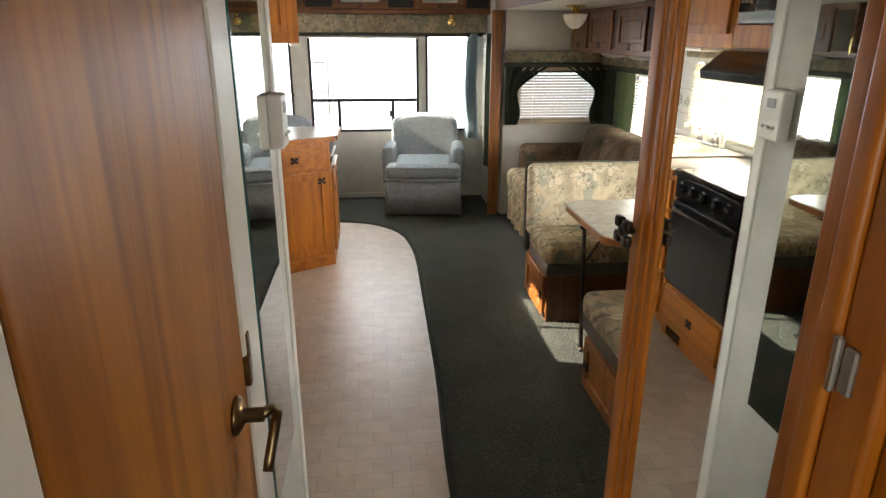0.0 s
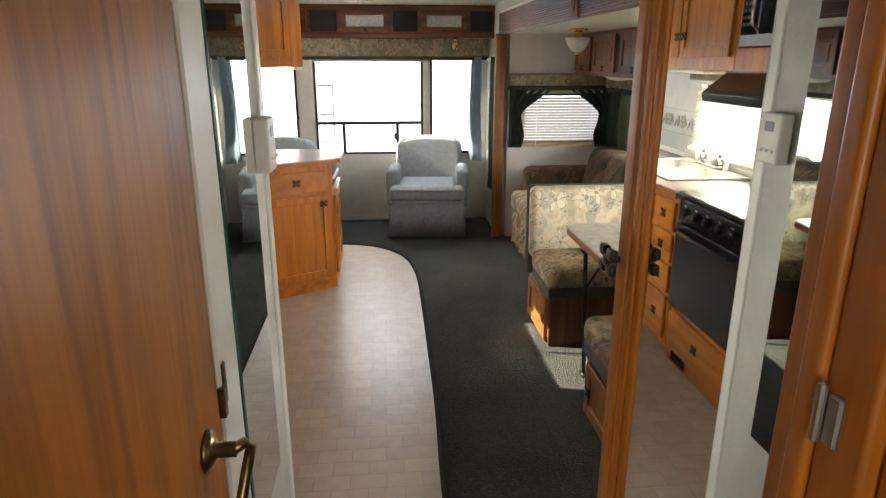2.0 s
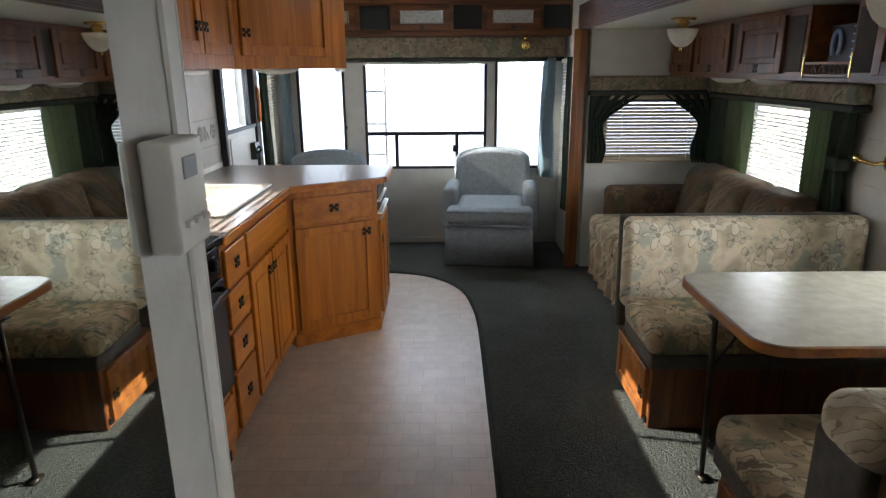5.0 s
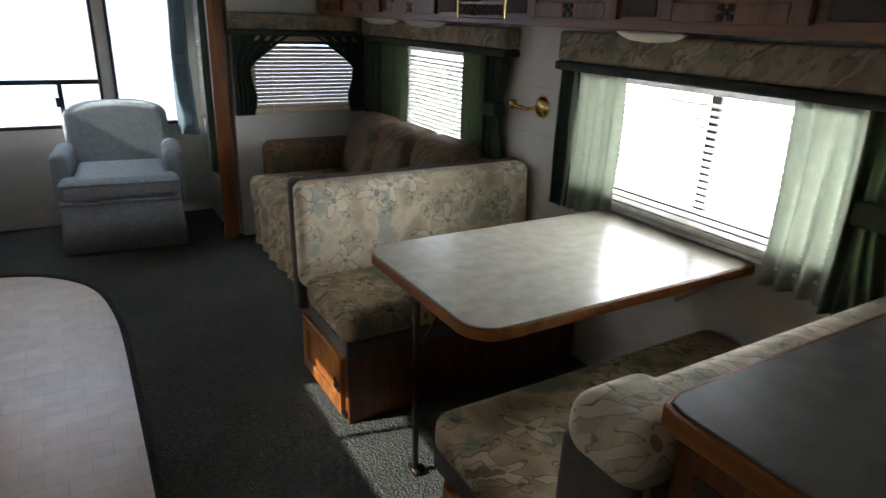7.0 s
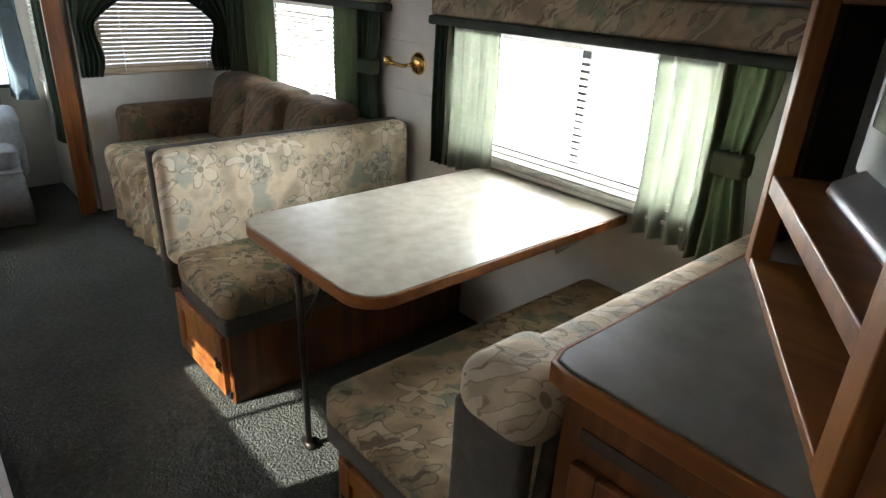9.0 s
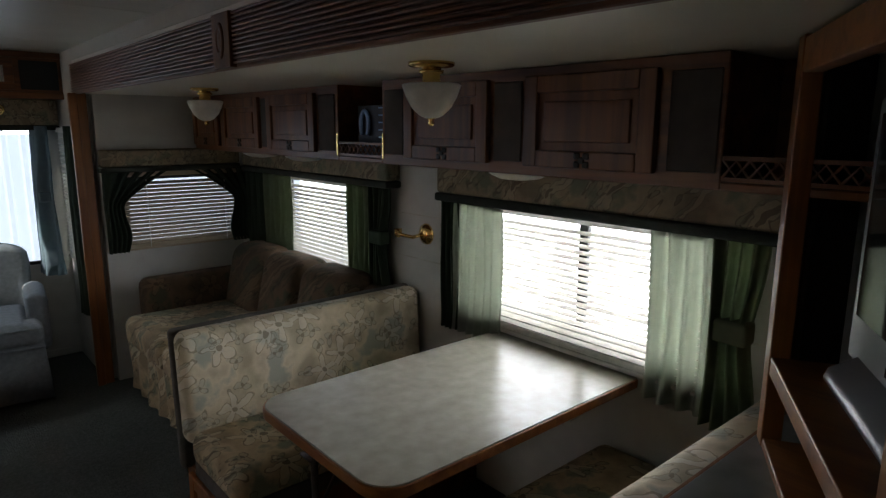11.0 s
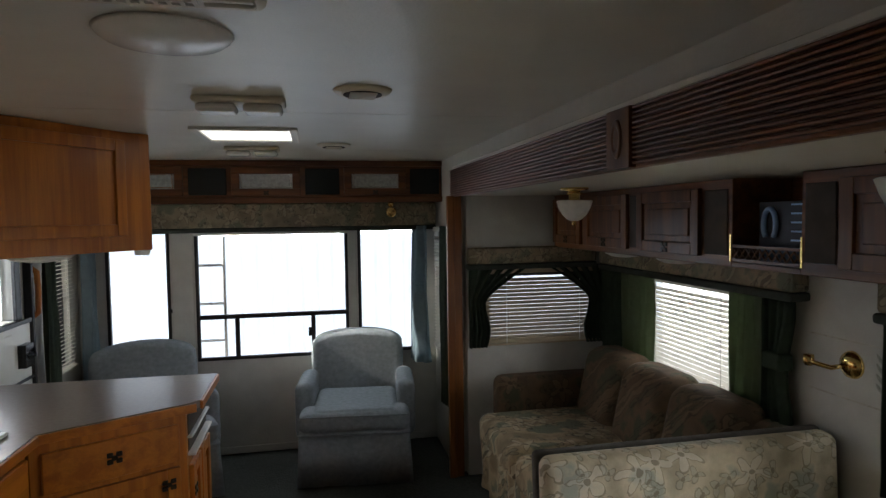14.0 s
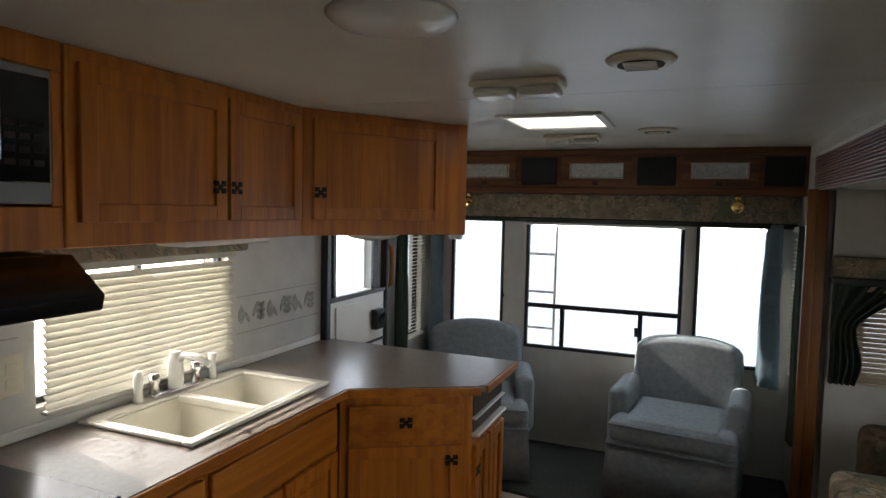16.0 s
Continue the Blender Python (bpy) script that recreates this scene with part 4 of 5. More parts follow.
for x0, x1 in ((-1.77, -1.55), (-1.06, -0.83), (-0.34, -0.12), (0.35, 0.55)):
    part(oc, "speaker", MESH, [box(x0, x1, OY - 0.010, OY - 0.001, OB + 0.05, H - 0.055)], 0.004)
for x0, x1 in ((-1.52, -1.09), (-0.80, -0.37), (-0.09, 0.32)):
    d = part(oc, "door", RED_X, [box(x0, x1, OY - 0.02, OY - 0.001, OB + 0.045, OB + 0.09), box(x0, x1, OY - 0.02, OY - 0.001, H - 0.09, H - 0.045), box(x0, x0 + 0.05, OY - 0.02, OY - 0.001, OB + 0.09, H - 0.09), box(x1 - 0.05, x1, OY - 0.02, OY - 0.001, OB + 0.09, H - 0.09)], 0.004, 2)
    part(d, "glass", ETCHED, [box(x0 + 0.05, x1 - 0.05, OY - 0.012, OY - 0.003, OB + 0.09, H - 0.09)], 0)
    g = []
    for z in (OB + 0.096, H - 0.098):
        g += [box(x0 + 0.04, x1 - 0.04, OY - 0.016, OY - 0.0125, z, z + 0.004)]
    for xx in (x0 + 0.06, x1 - 0.064):
        g += [box(xx, xx + 0.004, OY - 0.016, OY - 0.0125, OB + 0.08, H - 0.08)]
    part(d, "caming", CHROME, g, 0)
    knob(d, (0, OY - 0.02, 0), (1, 0, 0), Vector((0, -1, 0)), (x0 + x1) / 2, OB + 0.062, 0.014)
rv = thing("valance", (-0.6, 6.5, 1.54), "long floral padded valance with a rolled dark shade below", "valance", "window valances")
N = 24
bow = [(XL + 0.02 + (XR - XL - 0.04) * i / N, 6.44 - 0.07 * math.sin(math.pi * i / N)) for i in range(N + 1)]
part(rv, "board", VALANCE, [prism(bow + [(XR - 0.02, 6.60), (XL + 0.02, 6.60)], 1.575, 1.732)], 0.008, 2)
part(rv, "band", PIPING, [prism([(x, y - 0.006) for x, y in bow] + [(XR - 0.02, 6.59), (XL + 0.02, 6.59)], 1.545, 1.575)], 0.008, 2)
part(rv, "roller", WHITE, [tube([(-1.08, 6.545, 1.535), (-0.06, 6.545, 1.535)], 0.012)], 0, 1, True)
for x in (-1.42, 0.22):
    solid("brass_light", BRASS, [lathe((x, 6.30, 1.665), [(0.018, 0), (0.034, 0.006), (0.036, 0.016), (0.022, 0.03), (0.012, 0.05)], 16, "y"), lathe((x, 6.33, 1.70), [(0.014, 0), (0.02, 0.015), (0.016, 0.036)], 12)], "small polished brass reading light on the valance", "light", 0, 1, True, group="brass reading lights")
blind("y", 6.13, 6.47, 0.72, 1.56, XR - 0.025, SLAT, radians(20), "narrow white slatted blind by the armchair")
curtain("blue-green curtain tied back at the rear corner", "y", 6.34, 6.60, 0.62, 1.57, XR - 0.14, BLUE, 4, 0.06, (0.5, 0.42), 0.15, (1.12, 6.45, 6.57))
curtain("dark green curtain by the slide-out post", "y", 5.97, 6.13, 0.42, 1.57, XR - 0.05, GREEN_D, 4, 0.02)
structure("skirting", WALL, [box(XL, XR, YB - 0.012, YB - 0.001, 0, 0.05)], "pale skirting along the rear wall", 0.003)


def armchair(loc, rz, label):
    """A skirted club chair with a rounded back, facing -y."""
    th = thing("armchair", loc, label, "armchair", "lounge armchairs", rz)
    k = 14
    back = [(-0.265, 0.30), (-0.295, 0.55)] + [(-0.30 * math.cos(math.pi * i / k), 0.74 + 0.16 * math.sin(math.pi * i / k) ** 0.55) for i in range(k + 1)] + [(0.295, 0.55), (0.265, 0.30)]
    v, f = prism(back, 0, 0.15)
    bv = [(x, 0.20 + d + 0.22 * (z - 0.3), z) for x, z, d in v]
    part(th, "backrest", CHAIR, [(bv, f)], 0.045, 4, True, local=True)
    sv, sf = prism([(-0.25, -0.33), (0.25, -0.33), (0.25, 0.24), (-0.25, 0.24)], 0.36, 0.50)
    part(th, "seat", CHAIR, [(sv, sf), box(-0.315, 0.315, -0.35, -0.13, 0.355, 0.49)], 0.05, 4, True, local=True)
    for s in (-1, 1):
        part(th, "armrest", CHAIR, [box(s * 0.30 - 0.055, s * 0.30 + 0.055, -0.15, 0.30, 0.25, 0.63)], 0.05, 4, True, local=True)
    n = 96
    ring, low = [], []
    for i in range(n):
        t = i / n * 4
        s, q = int(t), t - int(t)
        c = [(-0.31, -0.33), (0.31, -0.33), (0.31, 0.30), (-0.31, 0.30)]
        a, b = c[s], c[(s + 1) % 4]
        x, y = a[0] + (b[0] - a[0]) * q, a[1] + (b[1] - a[1]) * q
        w = 1 + 0.015 * math.sin(i * 1.7) + 0.012 * math.sin(i * 0.61)
        ring.append((x, y, 0.37))
        low.append((x * (1.05 * w), y * (1.05 * w), 0.02))
    sk_v = ring + low
    sk_f = [(i, (i + 1) % n, n + (i + 1) % n, n + i) for i in range(n)] + [tuple(range(n)), tuple(range(n, 2 * n))[::-1]]
    part(th, "skirt", CHAIR, [(sk_v, sk_f)], 0, 1, True, local=True)
    part(th, "welt", CHAIR, [tube([(-0.315, -0.345, 0.352), (0.315, -0.345, 0.352)], 0.008), tube([(-0.30, -0.352, 0.47), (0.30, -0.352, 0.47)], 0.006)], 0, 1, True, local=True)
    part(th, "base", BLACK, [box(-0.25, 0.25, -0.28, 0.25, 0.0, 0.04)], 0.01, local=True)
    th.scale = (1.07, 1.0, 0.94)
    return th


armchair((-0.045, 6.20, 0), -6, "blue-grey upholstered swivel armchair with a skirt, by the rear window")
armchair((-1.28, 6.12, 0), 18, "blue-grey upholstered swivel armchair behind the peninsula")

# ---- slide-out: sofa ----
so = thing("sofa", (1.08, 4.9, 0), "brown floral upholstered sofa against the slide-out wall", "sofa")
part(so, "base", BROWN, [box(0.68, 1.50, 4.12, 5.70, 0.03, 0.34)], 0.02, 2)
part(so, "seat", SEATS, [box(0.61, 1.30, 4.28, 4.93, 0.33, 0.50), box(0.61, 1.30, 4.94, 5.58, 0.33, 0.50)], 0.055, 4, True)
part(so, "skirt", SEATS, [pleated("y", 4.2, 5.68, 0.03, 0.36, 0.655, SEATS, 9, 0.012)], 0, 1, True)
for y0, y1 in ((4.26, 4.70), (4.70, 5.14), (5.14, 5.58)):
    cv, cf = box(1.18, 1.42, y0, y1, 0.44, 0.86)
    part(so, "back_cushion", BROWN, [([(x + 0.22 * (z - 0.44), y, z) for x, y, z in cv], cf)], 0.085, 5, True)
part(so, "back", BROWN, [box(1.38, 1.53, 4.14, 5.72, 0.05, 0.80)], 0.05, 3, True)
for y in (4.12, 5.57):
    part(so, "armrest", BROWN, [box(0.74, 1.46, y, y + 0.18, 0.05, 0.68)], 0.06, 4, True)

# ---- dinette ----
tb = thing("dinette_table", (1.0, 3.16, 0), "stone-look laminate dinette table with rounded corners and oak edge", "table")
r = 0.09
T0, T1, T2, T3 = 0.47, 1.545, 2.82, 3.50


def rounded(x0, x1, y0, y1, r, sides):
    p = []
    for (cx, cy, a), s in zip(((x0 + r, y0 + r, 180), (x1 - r, y0 + r, 270), (x1 - r, y1 - r, 0), (x0 + r, y1 - r, 90)), sides):
        q = r * s
        ccx, ccy = (cx - r + q if a in (180, 90) else cx + r - q), (cy - r + q if a in (180, 270) else cy + r - q)
        p += [(ccx + q * math.cos(radians(a + t * 15)), ccy + q * math.sin(radians(a + t * 15))) for t in range(7)] if s else [(ccx, ccy)]
    return p


part(tb, "top", TABLE, [prism(rounded(T0 + 0.006, T1, T2 + 0.006, T3 - 0.006, r, (1, 0, 0, 1)), 0.71, 0.741)], 0.002)
part(tb, "edging", MID_H, [prism(rounded(T0, T1 - 0.002, T2, T3, r + 0.004, (1, 0, 0, 1)), 0.706, 0.738)], 0.004, 2)
part(tb, "leg", IRON, [tube([(0.48, 3.14, 0.706), (0.55, 3.25, 0.012)], 0.010, 10), tube([(0.50, 3.17, 0.50), (0.62, 3.17, 0.70)], 0.006), box(0.46, 0.66, 3.12, 3.18, 0.698, 0.706), box(0.535, 0.565, 3.22, 3.28, 0.0, 0.014)], 0, 1, True)
part(tb, "brace", STEEL, [tube([(1.30, 2.95, 0.705), (1.35, 2.95, 0.60), (1.52, 2.95, 0.62)], 0.005)], 0, 1, True)


def bench(y0, y1, back, label):
    """A dinette bench; back is +1 when its back stands at the far end."""
    th = thing("dinette_bench", (1.0, (y0 + y1) / 2, 0), label, "bench", "dinette benches")
    f0, f1 = (y0, y1 - 0.14) if back > 0 else (y0 + 0.14, y1)
    part(th, "base", RED, [box(0.45, 1.54, y0 + (0.03 if back > 0 else 0), y1 - (0 if back > 0 else 0.03), 0, 0.29)], 0.004)
    panel_door(th, (0.45, 0, 0), Y, (-1, 0, 0), y0 + 0.06, y1 - 0.06, 0.03, 0.27, MID, ((y0 + 0.10 if back > 0 else y1 - 0.1), 0.14), False)
    part(th, "band", WELT, [box(0.43, 1.54, f0, f1, 0.29, 0.36)], 0.012, 2)
    part(th, "cushion", SEATS, [box(0.42, 1.54, f0 - 0.005, f1 + 0.005, 0.345, 0.475)], 0.045, 4, True)
    b0, b1 = (y1 - 0.135, y1 - 0.035) if back > 0 else (y0 + 0.005, y0 + 0.175)
    lean = 0.06 * back
    bv, bf = box(0.42 if back > 0 else 0.452, 1.54, b0, b1, 0.40, 0.83 if back > 0 else 0.845)
    part(th, "backrest", FLORAL, [([(x, y + lean * (z - 0.4), z) for x, y, z in bv], bf)], 0.04 if back > 0 else 0.065, 5, True)
    s0, s1 = (y1 - 0.05, y1) if back > 0 else (y0, y0 + 0.05)
    if back < 0:
        part(th, "end_panel", WELT, [box(0.408, 0.450, y0 + 0.0, y0 + 0.176, 0.285, 0.745)], 0.015, 3, True)
        part(th, "back_roll", FLORAL, [box(0.392, 0.60, y0 - 0.022, y0 + 0.172, 0.715, 0.846)], 0.055, 5, True)
    part(th, "back_edge", WELT, [([(x, y + lean * (z - 0.4), z) for x, y, z in box(0.415 if back > 0 else 0.47, 1.54, s0, s1, 0.28, 0.83 if back > 0 else 0.76)[0]], box(0, 1, 0, 1, 0, 1)[1])], 0.018, 3)
    return th


bench(3.56, 4.10, 1, "floral upholstered dinette bench on a dark red-brown base")
bench(2.27, 2.94, -1, "floral upholstered dinette bench beside the corner counter")
solid("floor_outlet", BLACK, [box(0.44, 0.448, 3.60, 3.64, 0.02, 0.05)], "small dark floor latch by the bench", "latch", 0.002)

# ---- slide-out: windows and wall fittings ----
def padded(name, geo, band, label):
    v = thing("valance", name, label, "valance", "window valances")
    part(v, "board", VALANCE, [geo], 0.015, 3)
    part(v, "band", PIPING, [band], 0.010, 2)
    return v


padded((1.50, 3.12, 1.28), box(1.47, XS, 2.375, 3.80, 1.30, 1.415), box(1.462, XS, 2.37, 3.805, 1.265, 1.30), "floral padded valance with a dark band over the dinette window")
padded((1.50, 5.0, 1.28), box(1.47, XS, 4.165, 5.80, 1.32, 1.415), box(1.462, XS, 4.16, 5.80, 1.285, 1.32), "floral padded valance with a dark band over the sofa window")
padded((1.0, 5.84, 1.3), box(0.625, 1.46, 5.80, YE, 1.335, 1.435), box(0.62, 1.46, 5.793, YE, 1.30, 1.335), "floral padded valance with a dark band on the end wall")
blind("y", 2.54, 3.73, 0.75, 1.27, XS - 0.018, SLAT, radians(-20), "white slatted blind open in the dinette window", -1)
blind("y", 4.50, 5.38, 0.72, 1.29, XS - 0.018, SLAT, radians(-25), "white slatted blind tilted in the sofa window", -1)
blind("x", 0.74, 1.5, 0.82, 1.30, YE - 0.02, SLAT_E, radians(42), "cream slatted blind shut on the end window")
curtain("green curtain beside the dinette window, paled as backlit", "y", 3.45, 3.73, 0.70, 1.28, XS - 0.05, BACKLIT, 6, 0.022)
curtain("green curtain at the dinette window end, paled as backlit", "y", 2.55, 2.79, 0.70, 1.28, XS - 0.05, BACKLIT, 4, 0.022)
curtain("dark green curtain tied back beside the dinette window", "y", 2.42, 2.58, 0.69, 1.29, XS - 0.065, GREEN, 4, 0.03, (0.5, 0.7), 0.1, (1.0, 2.45, 2.55))
curtain("dark green curtain edge by the dinette window", "y", 3.70, 3.79, 0.70, 1.29, XS - 0.06, GREEN_D, 3, 0.02)
curtain("green curtain beside the sofa window", "y", 4.32, 4.57, 0.74, 1.30, XS - 0.05, GREEN, 5, 0.022)
curtain("dark green curtain tied back by the sconce", "y", 4.18, 4.34, 0.70, 1.30, XS - 0.065, GREEN_D, 4, 0.03, (0.5, 0.6), 0.1, (1.04, 4.21, 4.31))
curtain("green curtain at the sofa window corner", "y", 5.22, 5.56, 0.76, 1.30, XS - 0.05, GREEN, 5, 0.022)
curtain("dark green curtain in the slide-out corner", "y", 5.56, 5.79, 0.76, 1.30, XS - 0.06, GREEN_D, 5, 0.022)


def swag(a, s, label):
    """A swag gathered to the side: wide at the top, narrow below; s is the way it spreads."""
    th = thing("curtain_swag", (a, 5.82, 0.8), label, "curtain", "end window swags")
    nu, nv = 40, 18
    v, f = [], []
    for j in range(nv + 1):
        t = j / nv
        z = 1.315 - 0.50 * t
        w = 0.28 * max(0.0, 1 - t / 0.42) ** 1.2 + 0.10 + 0.035 * math.exp(-((t - 0.8) / 0.2) ** 2)
        for i in range(nu + 1):
            q = i / nu
            v.append((a + s * w * q, 5.835 + 0.016 * math.sin(q * 30 + 2 * t), z))
    for j in range(nv):
        f += [(j * (nu + 1) + i, j * (nu + 1) + i + 1, (j + 1) * (nu + 1) + i + 1, (j + 1) * (nu + 1) + i) for i in range(nu)]
    p = part(th, "cloth", GREEN_D, [(v, f)], 0, 1, True)
    p.modifiers.new("thick", "SOLIDIFY").thickness = 0.005


swag(0.635, 1, "dark green swag curtain drawn to the post side")
swag(1.52, -1, "dark green swag curtain drawn into the corner")
for y, lab in ((3.97, "polished brass wall sconce arm between the windows"),):
    s = thing("wall_sconce", (XS, y, 1.05), lab, "sconce", "brass sconces")
    part(s, "rose", BRASS, [lathe((XS - 0.028, y, 1.085), [(0.012, 0), (0.026, 0.004), (0.046, 0.016), (0.05, 0.026), (0.05, 0.028)], 20, "x")], 0, 1, True)
    part(s, "arm", BRASS, [tube([(XS - 0.02, y, 1.085), (XS - 0.07, y + 0.02, 1.075), (XS - 0.10, y + 0.06, 1.085), (XS - 0.10, y + 0.10, 1.09)], 0.009), lathe((XS - 0.10, y + 0.09, 1.07), [(0.012, 0), (0.02, 0.015), (0.018, 0.04)], 12)], 0, 1, True)

sprig = [leaf_shape(XS - 0.002, 3.845, 1.01 + 0.034 * i, 0.034, 0.010, q) for i in range(4) for q in (-0.8, 0.8)]
structure("border_sprig", STENCIL, sprig, "grey-green painted sprig beside the brass sconce")
structure("border_leaf", STENCIL, [leaf_shape(XS - 0.002, 2.335, 1.03, 0.085, 0.036), box(XS - 0.003, XS - 0.001, 2.333, 2.337, 0.96, 1.03)], "grey-green painted leaf beside the tied curtain")
structure("border_line", BORDER, [box(XS - 0.002, XS - 0.0005, 1.8, 4.17, 0.955, 0.961), box(XS - 0.002, XS - 0.0005, 3.8, 4.17, 1.165, 1.171)], "faint wallpaper border lines on the slide-out wall")

# ---- slide-out: overhead cabinets ----
SXF, SB = 1.20, 1.43
ov = thing("overhead_cabinet", (1.38, 4.0, SB), "dark red-brown oak overhead cabinets along the slide-out wall", "cabinet")
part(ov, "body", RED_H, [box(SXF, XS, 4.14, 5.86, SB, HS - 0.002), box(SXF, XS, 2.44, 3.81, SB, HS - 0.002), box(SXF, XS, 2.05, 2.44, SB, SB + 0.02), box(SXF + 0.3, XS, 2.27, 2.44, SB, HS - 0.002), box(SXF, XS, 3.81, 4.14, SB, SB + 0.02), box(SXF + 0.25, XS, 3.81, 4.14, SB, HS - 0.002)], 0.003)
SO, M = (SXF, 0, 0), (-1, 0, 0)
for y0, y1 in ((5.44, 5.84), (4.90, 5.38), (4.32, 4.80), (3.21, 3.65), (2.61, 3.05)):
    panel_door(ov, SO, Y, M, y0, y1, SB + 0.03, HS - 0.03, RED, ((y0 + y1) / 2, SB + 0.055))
for y0, y1 in ((4.815, 4.885), (4.16, 4.30), (3.67, 3.79), (3.07, 3.19), (2.45, 2.58)):
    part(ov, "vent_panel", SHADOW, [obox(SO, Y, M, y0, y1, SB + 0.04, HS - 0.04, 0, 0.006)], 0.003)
fret = [obox(SO, Y, M, y0, y1, z, z + 0.010, -0.012, 0) for y0, y1 in ((3.812, 4.138), (2.06, 2.438)) for z in (SB + 0.022, SB + 0.072)]
for y0, y1 in ((3.812, 4.138), (2.06, 2.438)):
    k = int((y1 - y0) / 0.062)
    for i in range(k):
        c = y0 + (i + 0.5) * (y1 - y0) / k
        h = (y1 - y0) / k / 2
        fret.append(tube([(SXF + 0.006, c - h, SB + 0.032), (SXF + 0.006, c, SB + 0.070), (SXF + 0.006, c + h, SB + 0.032)], 0.004, 6))
        fret.append(tube([(SXF + 0.006, c - h, SB + 0.072), (SXF + 0.006, c, SB + 0.034), (SXF + 0.006, c + h, SB + 0.072)], 0.004, 6))
part(ov, "gallery_rail", RED_H, [g for g in fret if g[0][0][1] > 3], 0.0)
part(ov, "gallery_rail", RED_H, [g for g in fret if g[0][0][1] < 3], 0.0)
part(ov, "trim", BRASS, [obox(SO, Y, M, 3.800, 3.809, SB + 0.02, SB + 0.12, 0, 0.004), obox(SO, Y, M, 4.141, 4.150, SB + 0.02, SB + 0.12, 0, 0.004)], 0.001)
pl = thing("display_plate", (SXF + 0.07, 3.96, SB + 0.02), "navy board with a pale blue oval ring in the open niche", "picture")
part(pl, "board", NICHE, [box(SXF + 0.07, SXF + 0.085, 3.86, 4.09, SB + 0.022, SB + 0.235)], 0.003)
part(pl, "ring", SKYBLUE, [tube([(SXF + 0.062, 4.025 + 0.030 * math.cos(a), SB + 0.155 + 0.055 * math.sin(a)) for a in [math.pi * (-0.28 + q / 14 * 1.56) for q in range(15)]], 0.009)], 0, 1, True)
part(pl, "line", SKYBLUE, [box(SXF + 0.066, SXF + 0.0695, 3.85, 3.93, SB + 0.10 + 0.03 * i, SB + 0.106 + 0.03 * i) for i in range(5)], 0)
for y in (5.24, 4.72, 3.22):
    solid("puck_light", BOWL, [lathe((1.36, y, SB - 0.035), [(0.02, 0), (0.07, 0.006), (0.105, 0.022), (0.115, 0.034)], 20)], "frosted shallow light under the overhead cabinets", "light", 0, 1, True, group="under-cabinet lights")
for y, q in ((4.86, 1.0), (3.15, 1.0)):
    cl = thing("ceiling_lamp", (0.90, y, 1.59), "brass ceiling lamp with a ribbed frosted glass bowl", "lamp", "slide-out ceiling lamps")
    part(cl, "canopy", BRASS, [lathe((0.90, y, HS - 0.045), [(0.026, -0.012), (0.026, 0.012), (0.034, 0.014), (0.036, 0.022), (0.028, 0.024), (0.028, 0.030), (0.060, 0.032), (0.066, 0.036), (0.066, 0.044)], 24)], 0, 1, True)
    bv, bf = lathe((0.90, y, 1.60), [(0.016, 0.0), (0.034, 0.008), (0.056, 0.030), (0.072, 0.060), (0.083, 0.092), (0.076, 0.096)], 48)
    bv = [(0.90 + (x - 0.90) * (1 + 0.02 * math.cos(24 * math.atan2(w - y, x - 0.90))), y + (w - y) * (1 + 0.02 * math.cos(24 * math.atan2(w - y, x - 0.90))), z) for x, w, z in bv]
    part(cl, "bowl", BOWL, [(bv, bf)], 0, 1, True, "ribbed frosted glass bowl")
    part(cl, "finial", BRASS, [lathe((0.90, y, 1.578), [(0.004, 0), (0.011, 0.008), (0.007, 0.016), (0.016, 0.024)], 14)], 0, 1, True)

# ---- corner counter and television ----
cc = thing("corner_cabinet", (0.9, 2.0, 0), "dark red-brown oak corner cabinet under a slate laminate top", "cabinet")
F0, F1 = (0.445, 1.855), (1.09, 2.235)
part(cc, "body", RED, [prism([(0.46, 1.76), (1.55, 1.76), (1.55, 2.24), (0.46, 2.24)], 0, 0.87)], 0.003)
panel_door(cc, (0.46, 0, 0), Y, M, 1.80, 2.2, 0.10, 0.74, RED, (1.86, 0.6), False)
part(cc, "slot", SHADOW, [obox((0.46, 0, 0), Y, M, 1.80, 2.2, 0.775, 0.80, 0, 0.003)], 0)
part(cc, "top", DESK, [prism([(0.43, 1.76), (1.55, 1.76), (1.55, 2.258), (0.47, 2.258), (0.438, 2.246), (0.43, 2.215)], 0.875, 0.912)], 0.002)
part(cc, "edging", MID_H, [prism([(0.418, 1.76), (0.429, 1.76), (0.429, 2.216), (0.437, 2.247), (0.47, 2.259), (1.5, 2.259), (1.5, 2.268), (0.465, 2.268), (0.428, 2.254), (0.418, 2.22)], 0.873, 0.909)], 0.002)
hu = thing("television_hutch", (0.9, 2.0, 0.912), "stained oak angled television hutch on the corner counter", "cabinet")
hd_u = Vector((F1[0] - F0[0], F1[1] - F0[1], 0))
HW = hd_u.length
hd_u.normalize()
hn = Vector((-hd_u.y, hd_u.x, 0))
HO = (F0[0], F0[1], 0)
part(hu, "stile", MID, [obox(HO, hd_u, hn, 0, 0.06, 0.913, H - 0.01, -0.02, 0.02), obox(HO, hd_u, hn, HW - 0.05, HW, 0.913, HS - 0.004, -0.02, 0.02)], 0.004, 2)
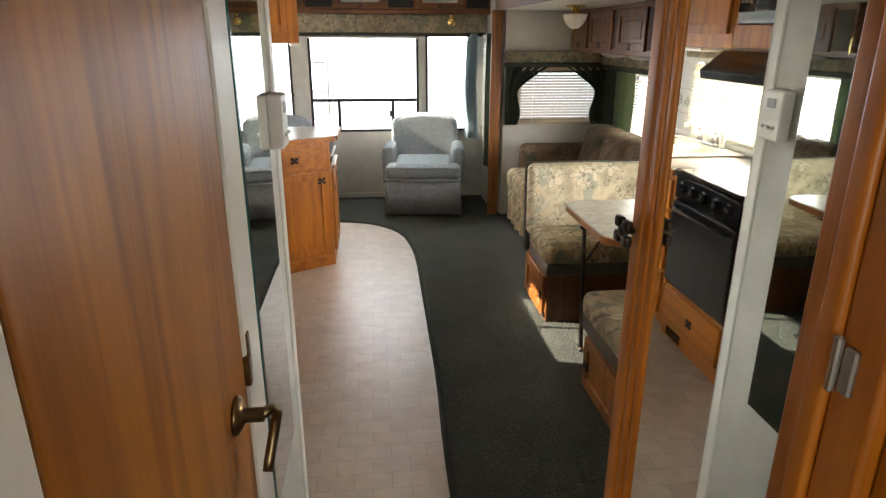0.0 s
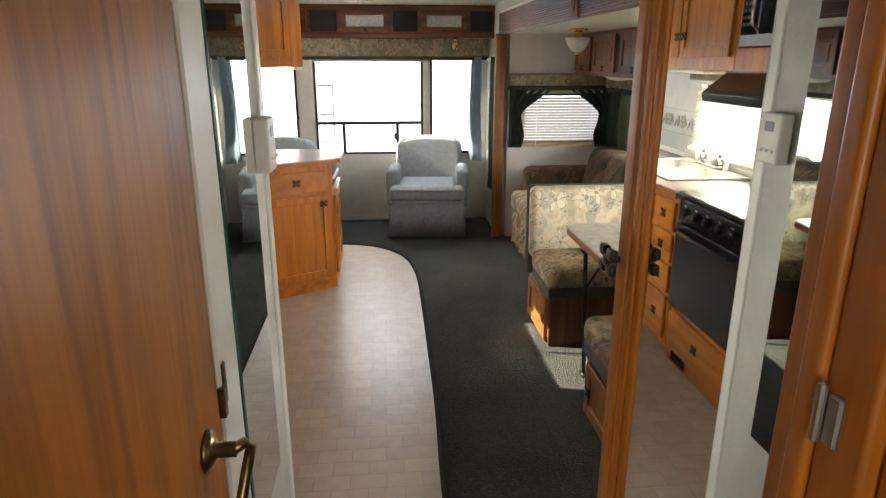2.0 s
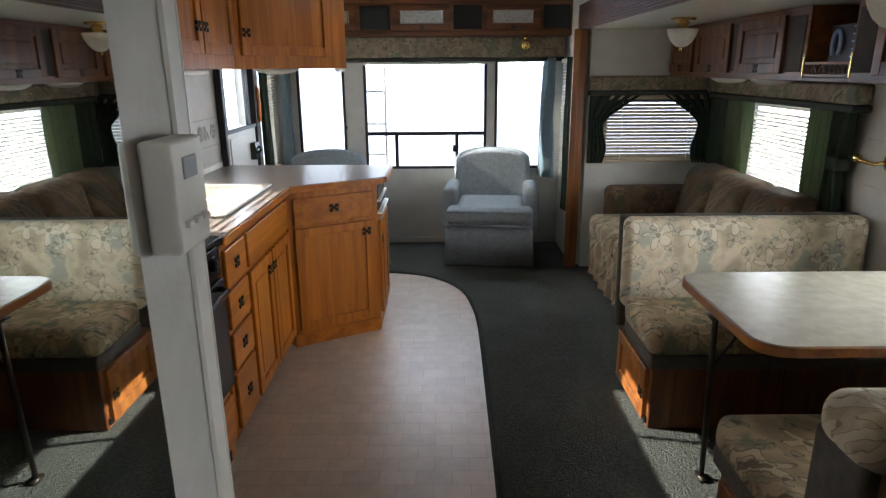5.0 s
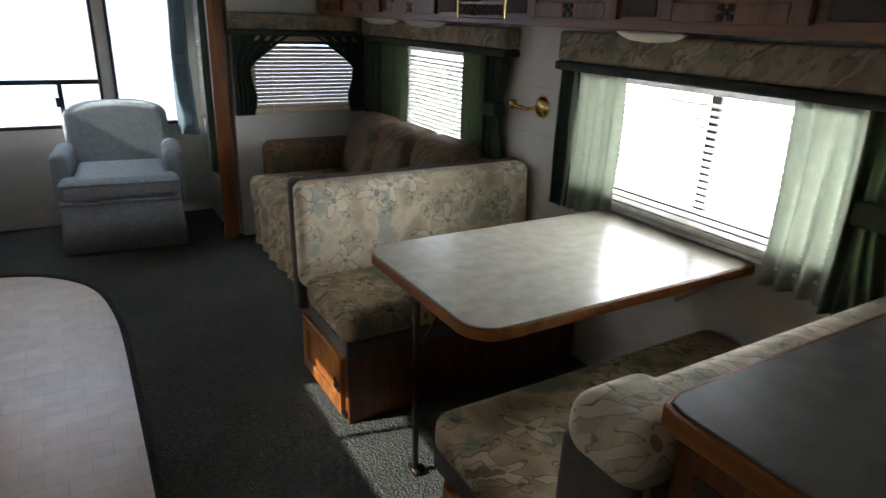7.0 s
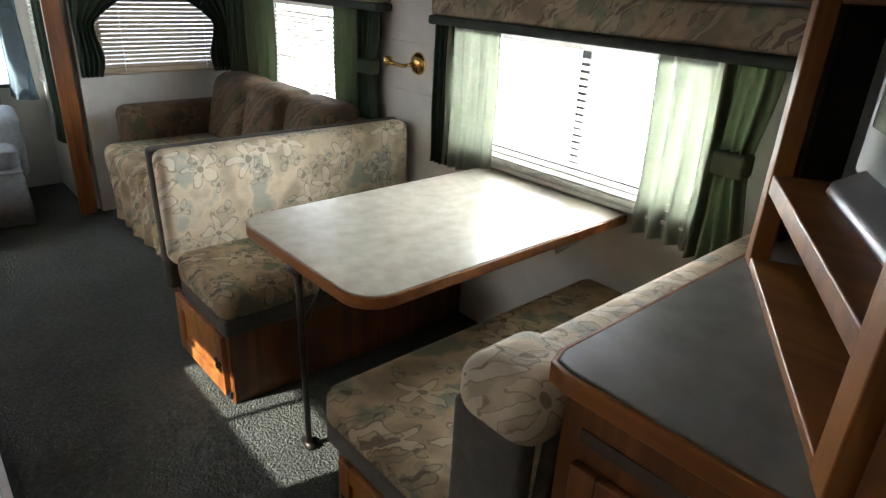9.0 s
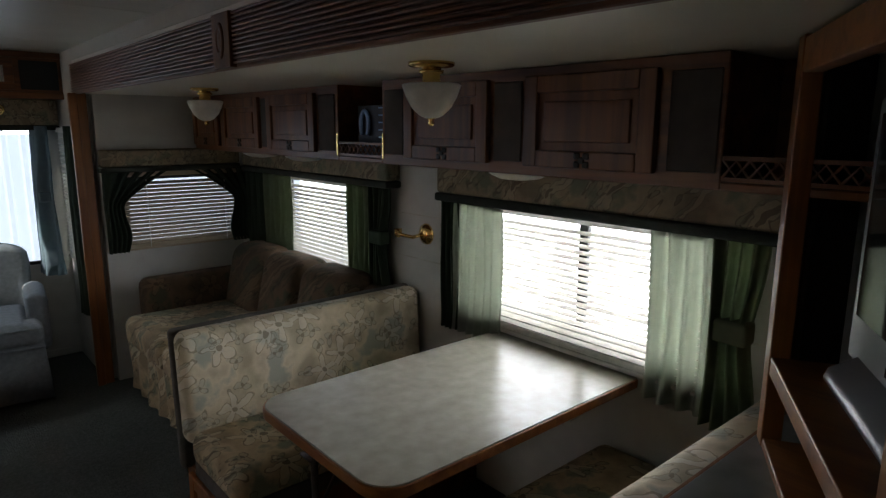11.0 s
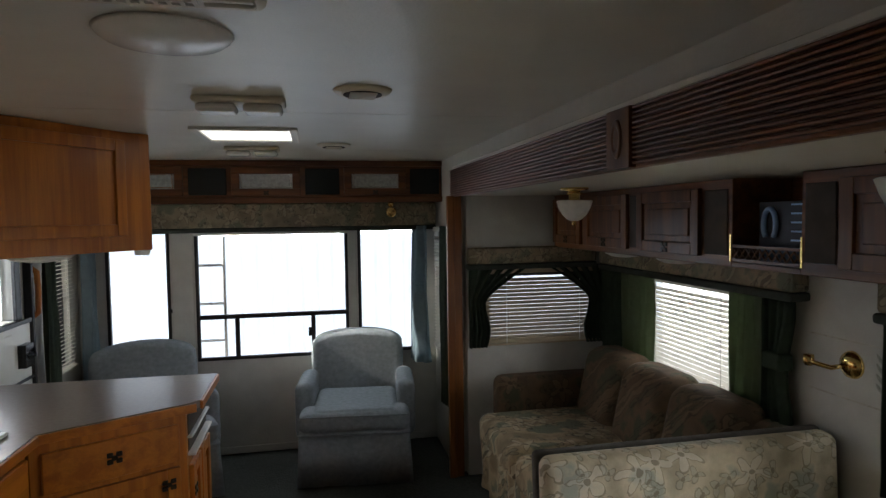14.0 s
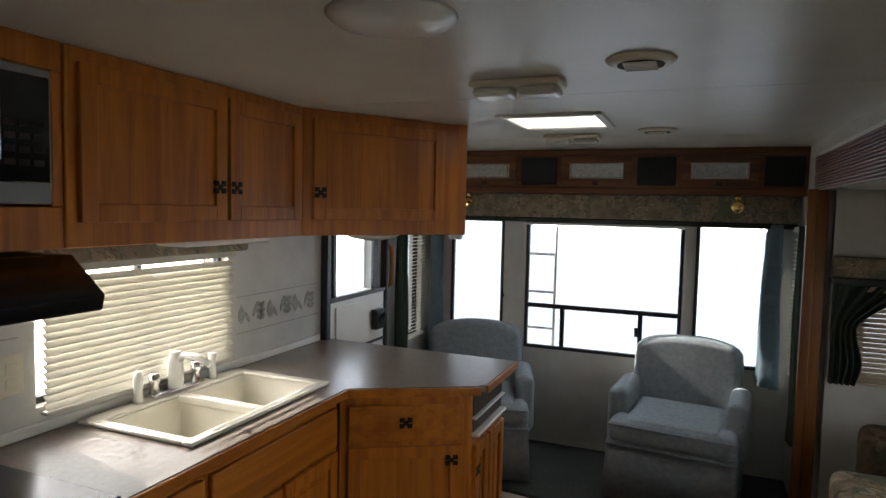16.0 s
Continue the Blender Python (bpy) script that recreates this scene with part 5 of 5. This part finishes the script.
part(hu, "shelf", MID_H, [obox(HO, hd_u, hn, 0.06, HW - 0.05, 0.913, 0.935, -0.26, 0.018), obox(HO, hd_u, hn, 0.06, HW - 0.05, 1.075, 1.115, -0.26, 0.018), obox(HO, hd_u, hn, 0.06, HW - 0.05, 1.68, 1.745, -0.02, 0.018)], 0.004, 2)
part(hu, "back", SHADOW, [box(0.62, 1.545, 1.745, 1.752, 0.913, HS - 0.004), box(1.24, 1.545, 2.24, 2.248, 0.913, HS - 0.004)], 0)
part(hu, "side", RED, [box(0.432, 0.452, 1.762, 1.845, 0.913, H - 0.01), box(1.20, 1.545, 2.25, 2.266, 0.913, HS - 0.006)], 0.003)
tv = thing("television", (0.83, 1.965, 1.115), "silver-framed television on the hutch shelf", "television", rz=math.degrees(math.atan2(hd_u.y, hd_u.x)))
part(tv, "case", SILVER, [box(-0.28, 0.28, -0.06, -0.005, 0.03, 0.52), box(-0.20, 0.20, -0.16, -0.06, 0.05, 0.46)], 0.012, 3, local=True)
part(tv, "screen", SCREEN, [box(-0.245, 0.245, -0.008, -0.002, 0.12, 0.49)], 0.004, local=True)
part(tv, "base", SILVER, [extrude_x([(-0.08, 0.0), (0.05, 0.0), (0.04, 0.025), (-0.02, 0.06), (-0.08, 0.06)], -0.22, 0.22)], 0.01, 2, local=True)
part(tv, "button", BLACK, [lathe((-0.2, -0.002, 0.075), [(0.012, -0.004), (0.012, 0.006), (0.008, 0.008)], 12, "y"), box(-0.05, 0.06, -0.006, 0.0, 0.07, 0.085)], 0.0, local=True)

# ---- ceiling fittings ----
# Lit fluorescent fitting, flush with the ceiling.
solid("ceiling_light", TUBE, [box(-0.75, -0.385, 4.88, 5.24, H - 0.004, H + 0.002)], "lit square fluorescent panel set in the ceiling", "light", 0)
solid("ceiling_light_frame", WHITE, [box(-0.785, -0.751, 4.84, 5.28, H - 0.012, H), box(-0.384, -0.35, 4.84, 5.28, H - 0.012, H), box(-0.751, -0.384, 4.84, 4.879, H - 0.012, H), box(-0.751, -0.384, 5.241, 5.28, H - 0.012, H)], "white frame of the ceiling panel", "trim", 0.004, kind="structure")
for y in (4.20, 5.58):
    cl = thing("twin_ceiling_light", (-0.51 if y < 5 else -0.60, y, H - 0.05), "cream twin-lens ceiling light, unlit", "light", "twin ceiling lights")
    x = -0.51 if y < 5 else -0.60
    part(cl, "base", CREAM, [box(x - 0.14, x + 0.14, y - 0.06, y + 0.06, H - 0.022, H - 0.001)], 0.01, 3)
    part(cl, "lens", LENS, [box(x - 0.13, x - 0.01, y - 0.05, y + 0.05, H - 0.05, H - 0.021), box(x + 0.01, x + 0.13, y - 0.05, y + 0.05, H - 0.05, H - 0.021)], 0.018, 3)
for x, y in ((-0.14, 4.02), (-0.18, 5.43)):
    ve = thing("ceiling_vent", (x, y, H - 0.02), "round cream ceiling air vent with dark slats", "vent", "ceiling vents")
    part(ve, "ring", CREAM, [lathe((x, y, H - 0.02), [(0.06, 0.006), (0.068, 0.004), (0.085, 0.013), (0.088, 0.019)], 28)], 0, 1, True)
    part(ve, "grille", SHADOW, [lathe((x, y, H - 0.0165), [(0.058, 0), (0.058, 0.002)], 28)], 0)
    part(ve, "slat", CREAM, [box(x - 0.04, x + 0.04, y - 0.046 + 0.018 * i, y - 0.041 + 0.018 * i, H - 0.020, H - 0.0166) for i in range(6)], 0)
do = thing("dome_light", (-0.58, 3.5, H - 0.05), "wide frosted round ceiling dome light, unlit", "light")
part(do, "lens", LENS, [lathe((-0.58, 3.5, H - 0.030), [(0.02, 0), (0.07, 0.003), (0.115, 0.011), (0.13, 0.022), (0.135, 0.029)], 32)], 0, 1, True)
ac = thing("air_conditioner_grille", (-0.58, 2.95, H - 0.05), "cream ceiling air-conditioner shroud with a square mesh grille", "air conditioner")
part(ac, "shroud", CREAM, [box(-0.88, -0.36, 2.68, 3.24, H - 0.035, H - 0.001)], 0.02, 3)
part(ac, "recess", SHADOW, [box(-0.83, -0.47, 2.73, 3.19, H - 0.037, H - 0.034)], 0)
part(ac, "mesh", CREAM, [box(-0.83 + 0.02 * i, -0.823 + 0.02 * i, 2.73, 3.19, H - 0.043, H - 0.0375) for i in range(19)] + [box(-0.83, -0.47, 2.73 + 0.02 * i, 2.737 + 0.02 * i, H - 0.043, H - 0.0372) for i in range(24)], 0)
part(ac, "louvre", CREAM, [box(-0.455, -0.375, 3.06 + 0.03 * i, 3.075 + 0.03 * i, H - 0.045, H - 0.034) for i in range(5)], 0.003)
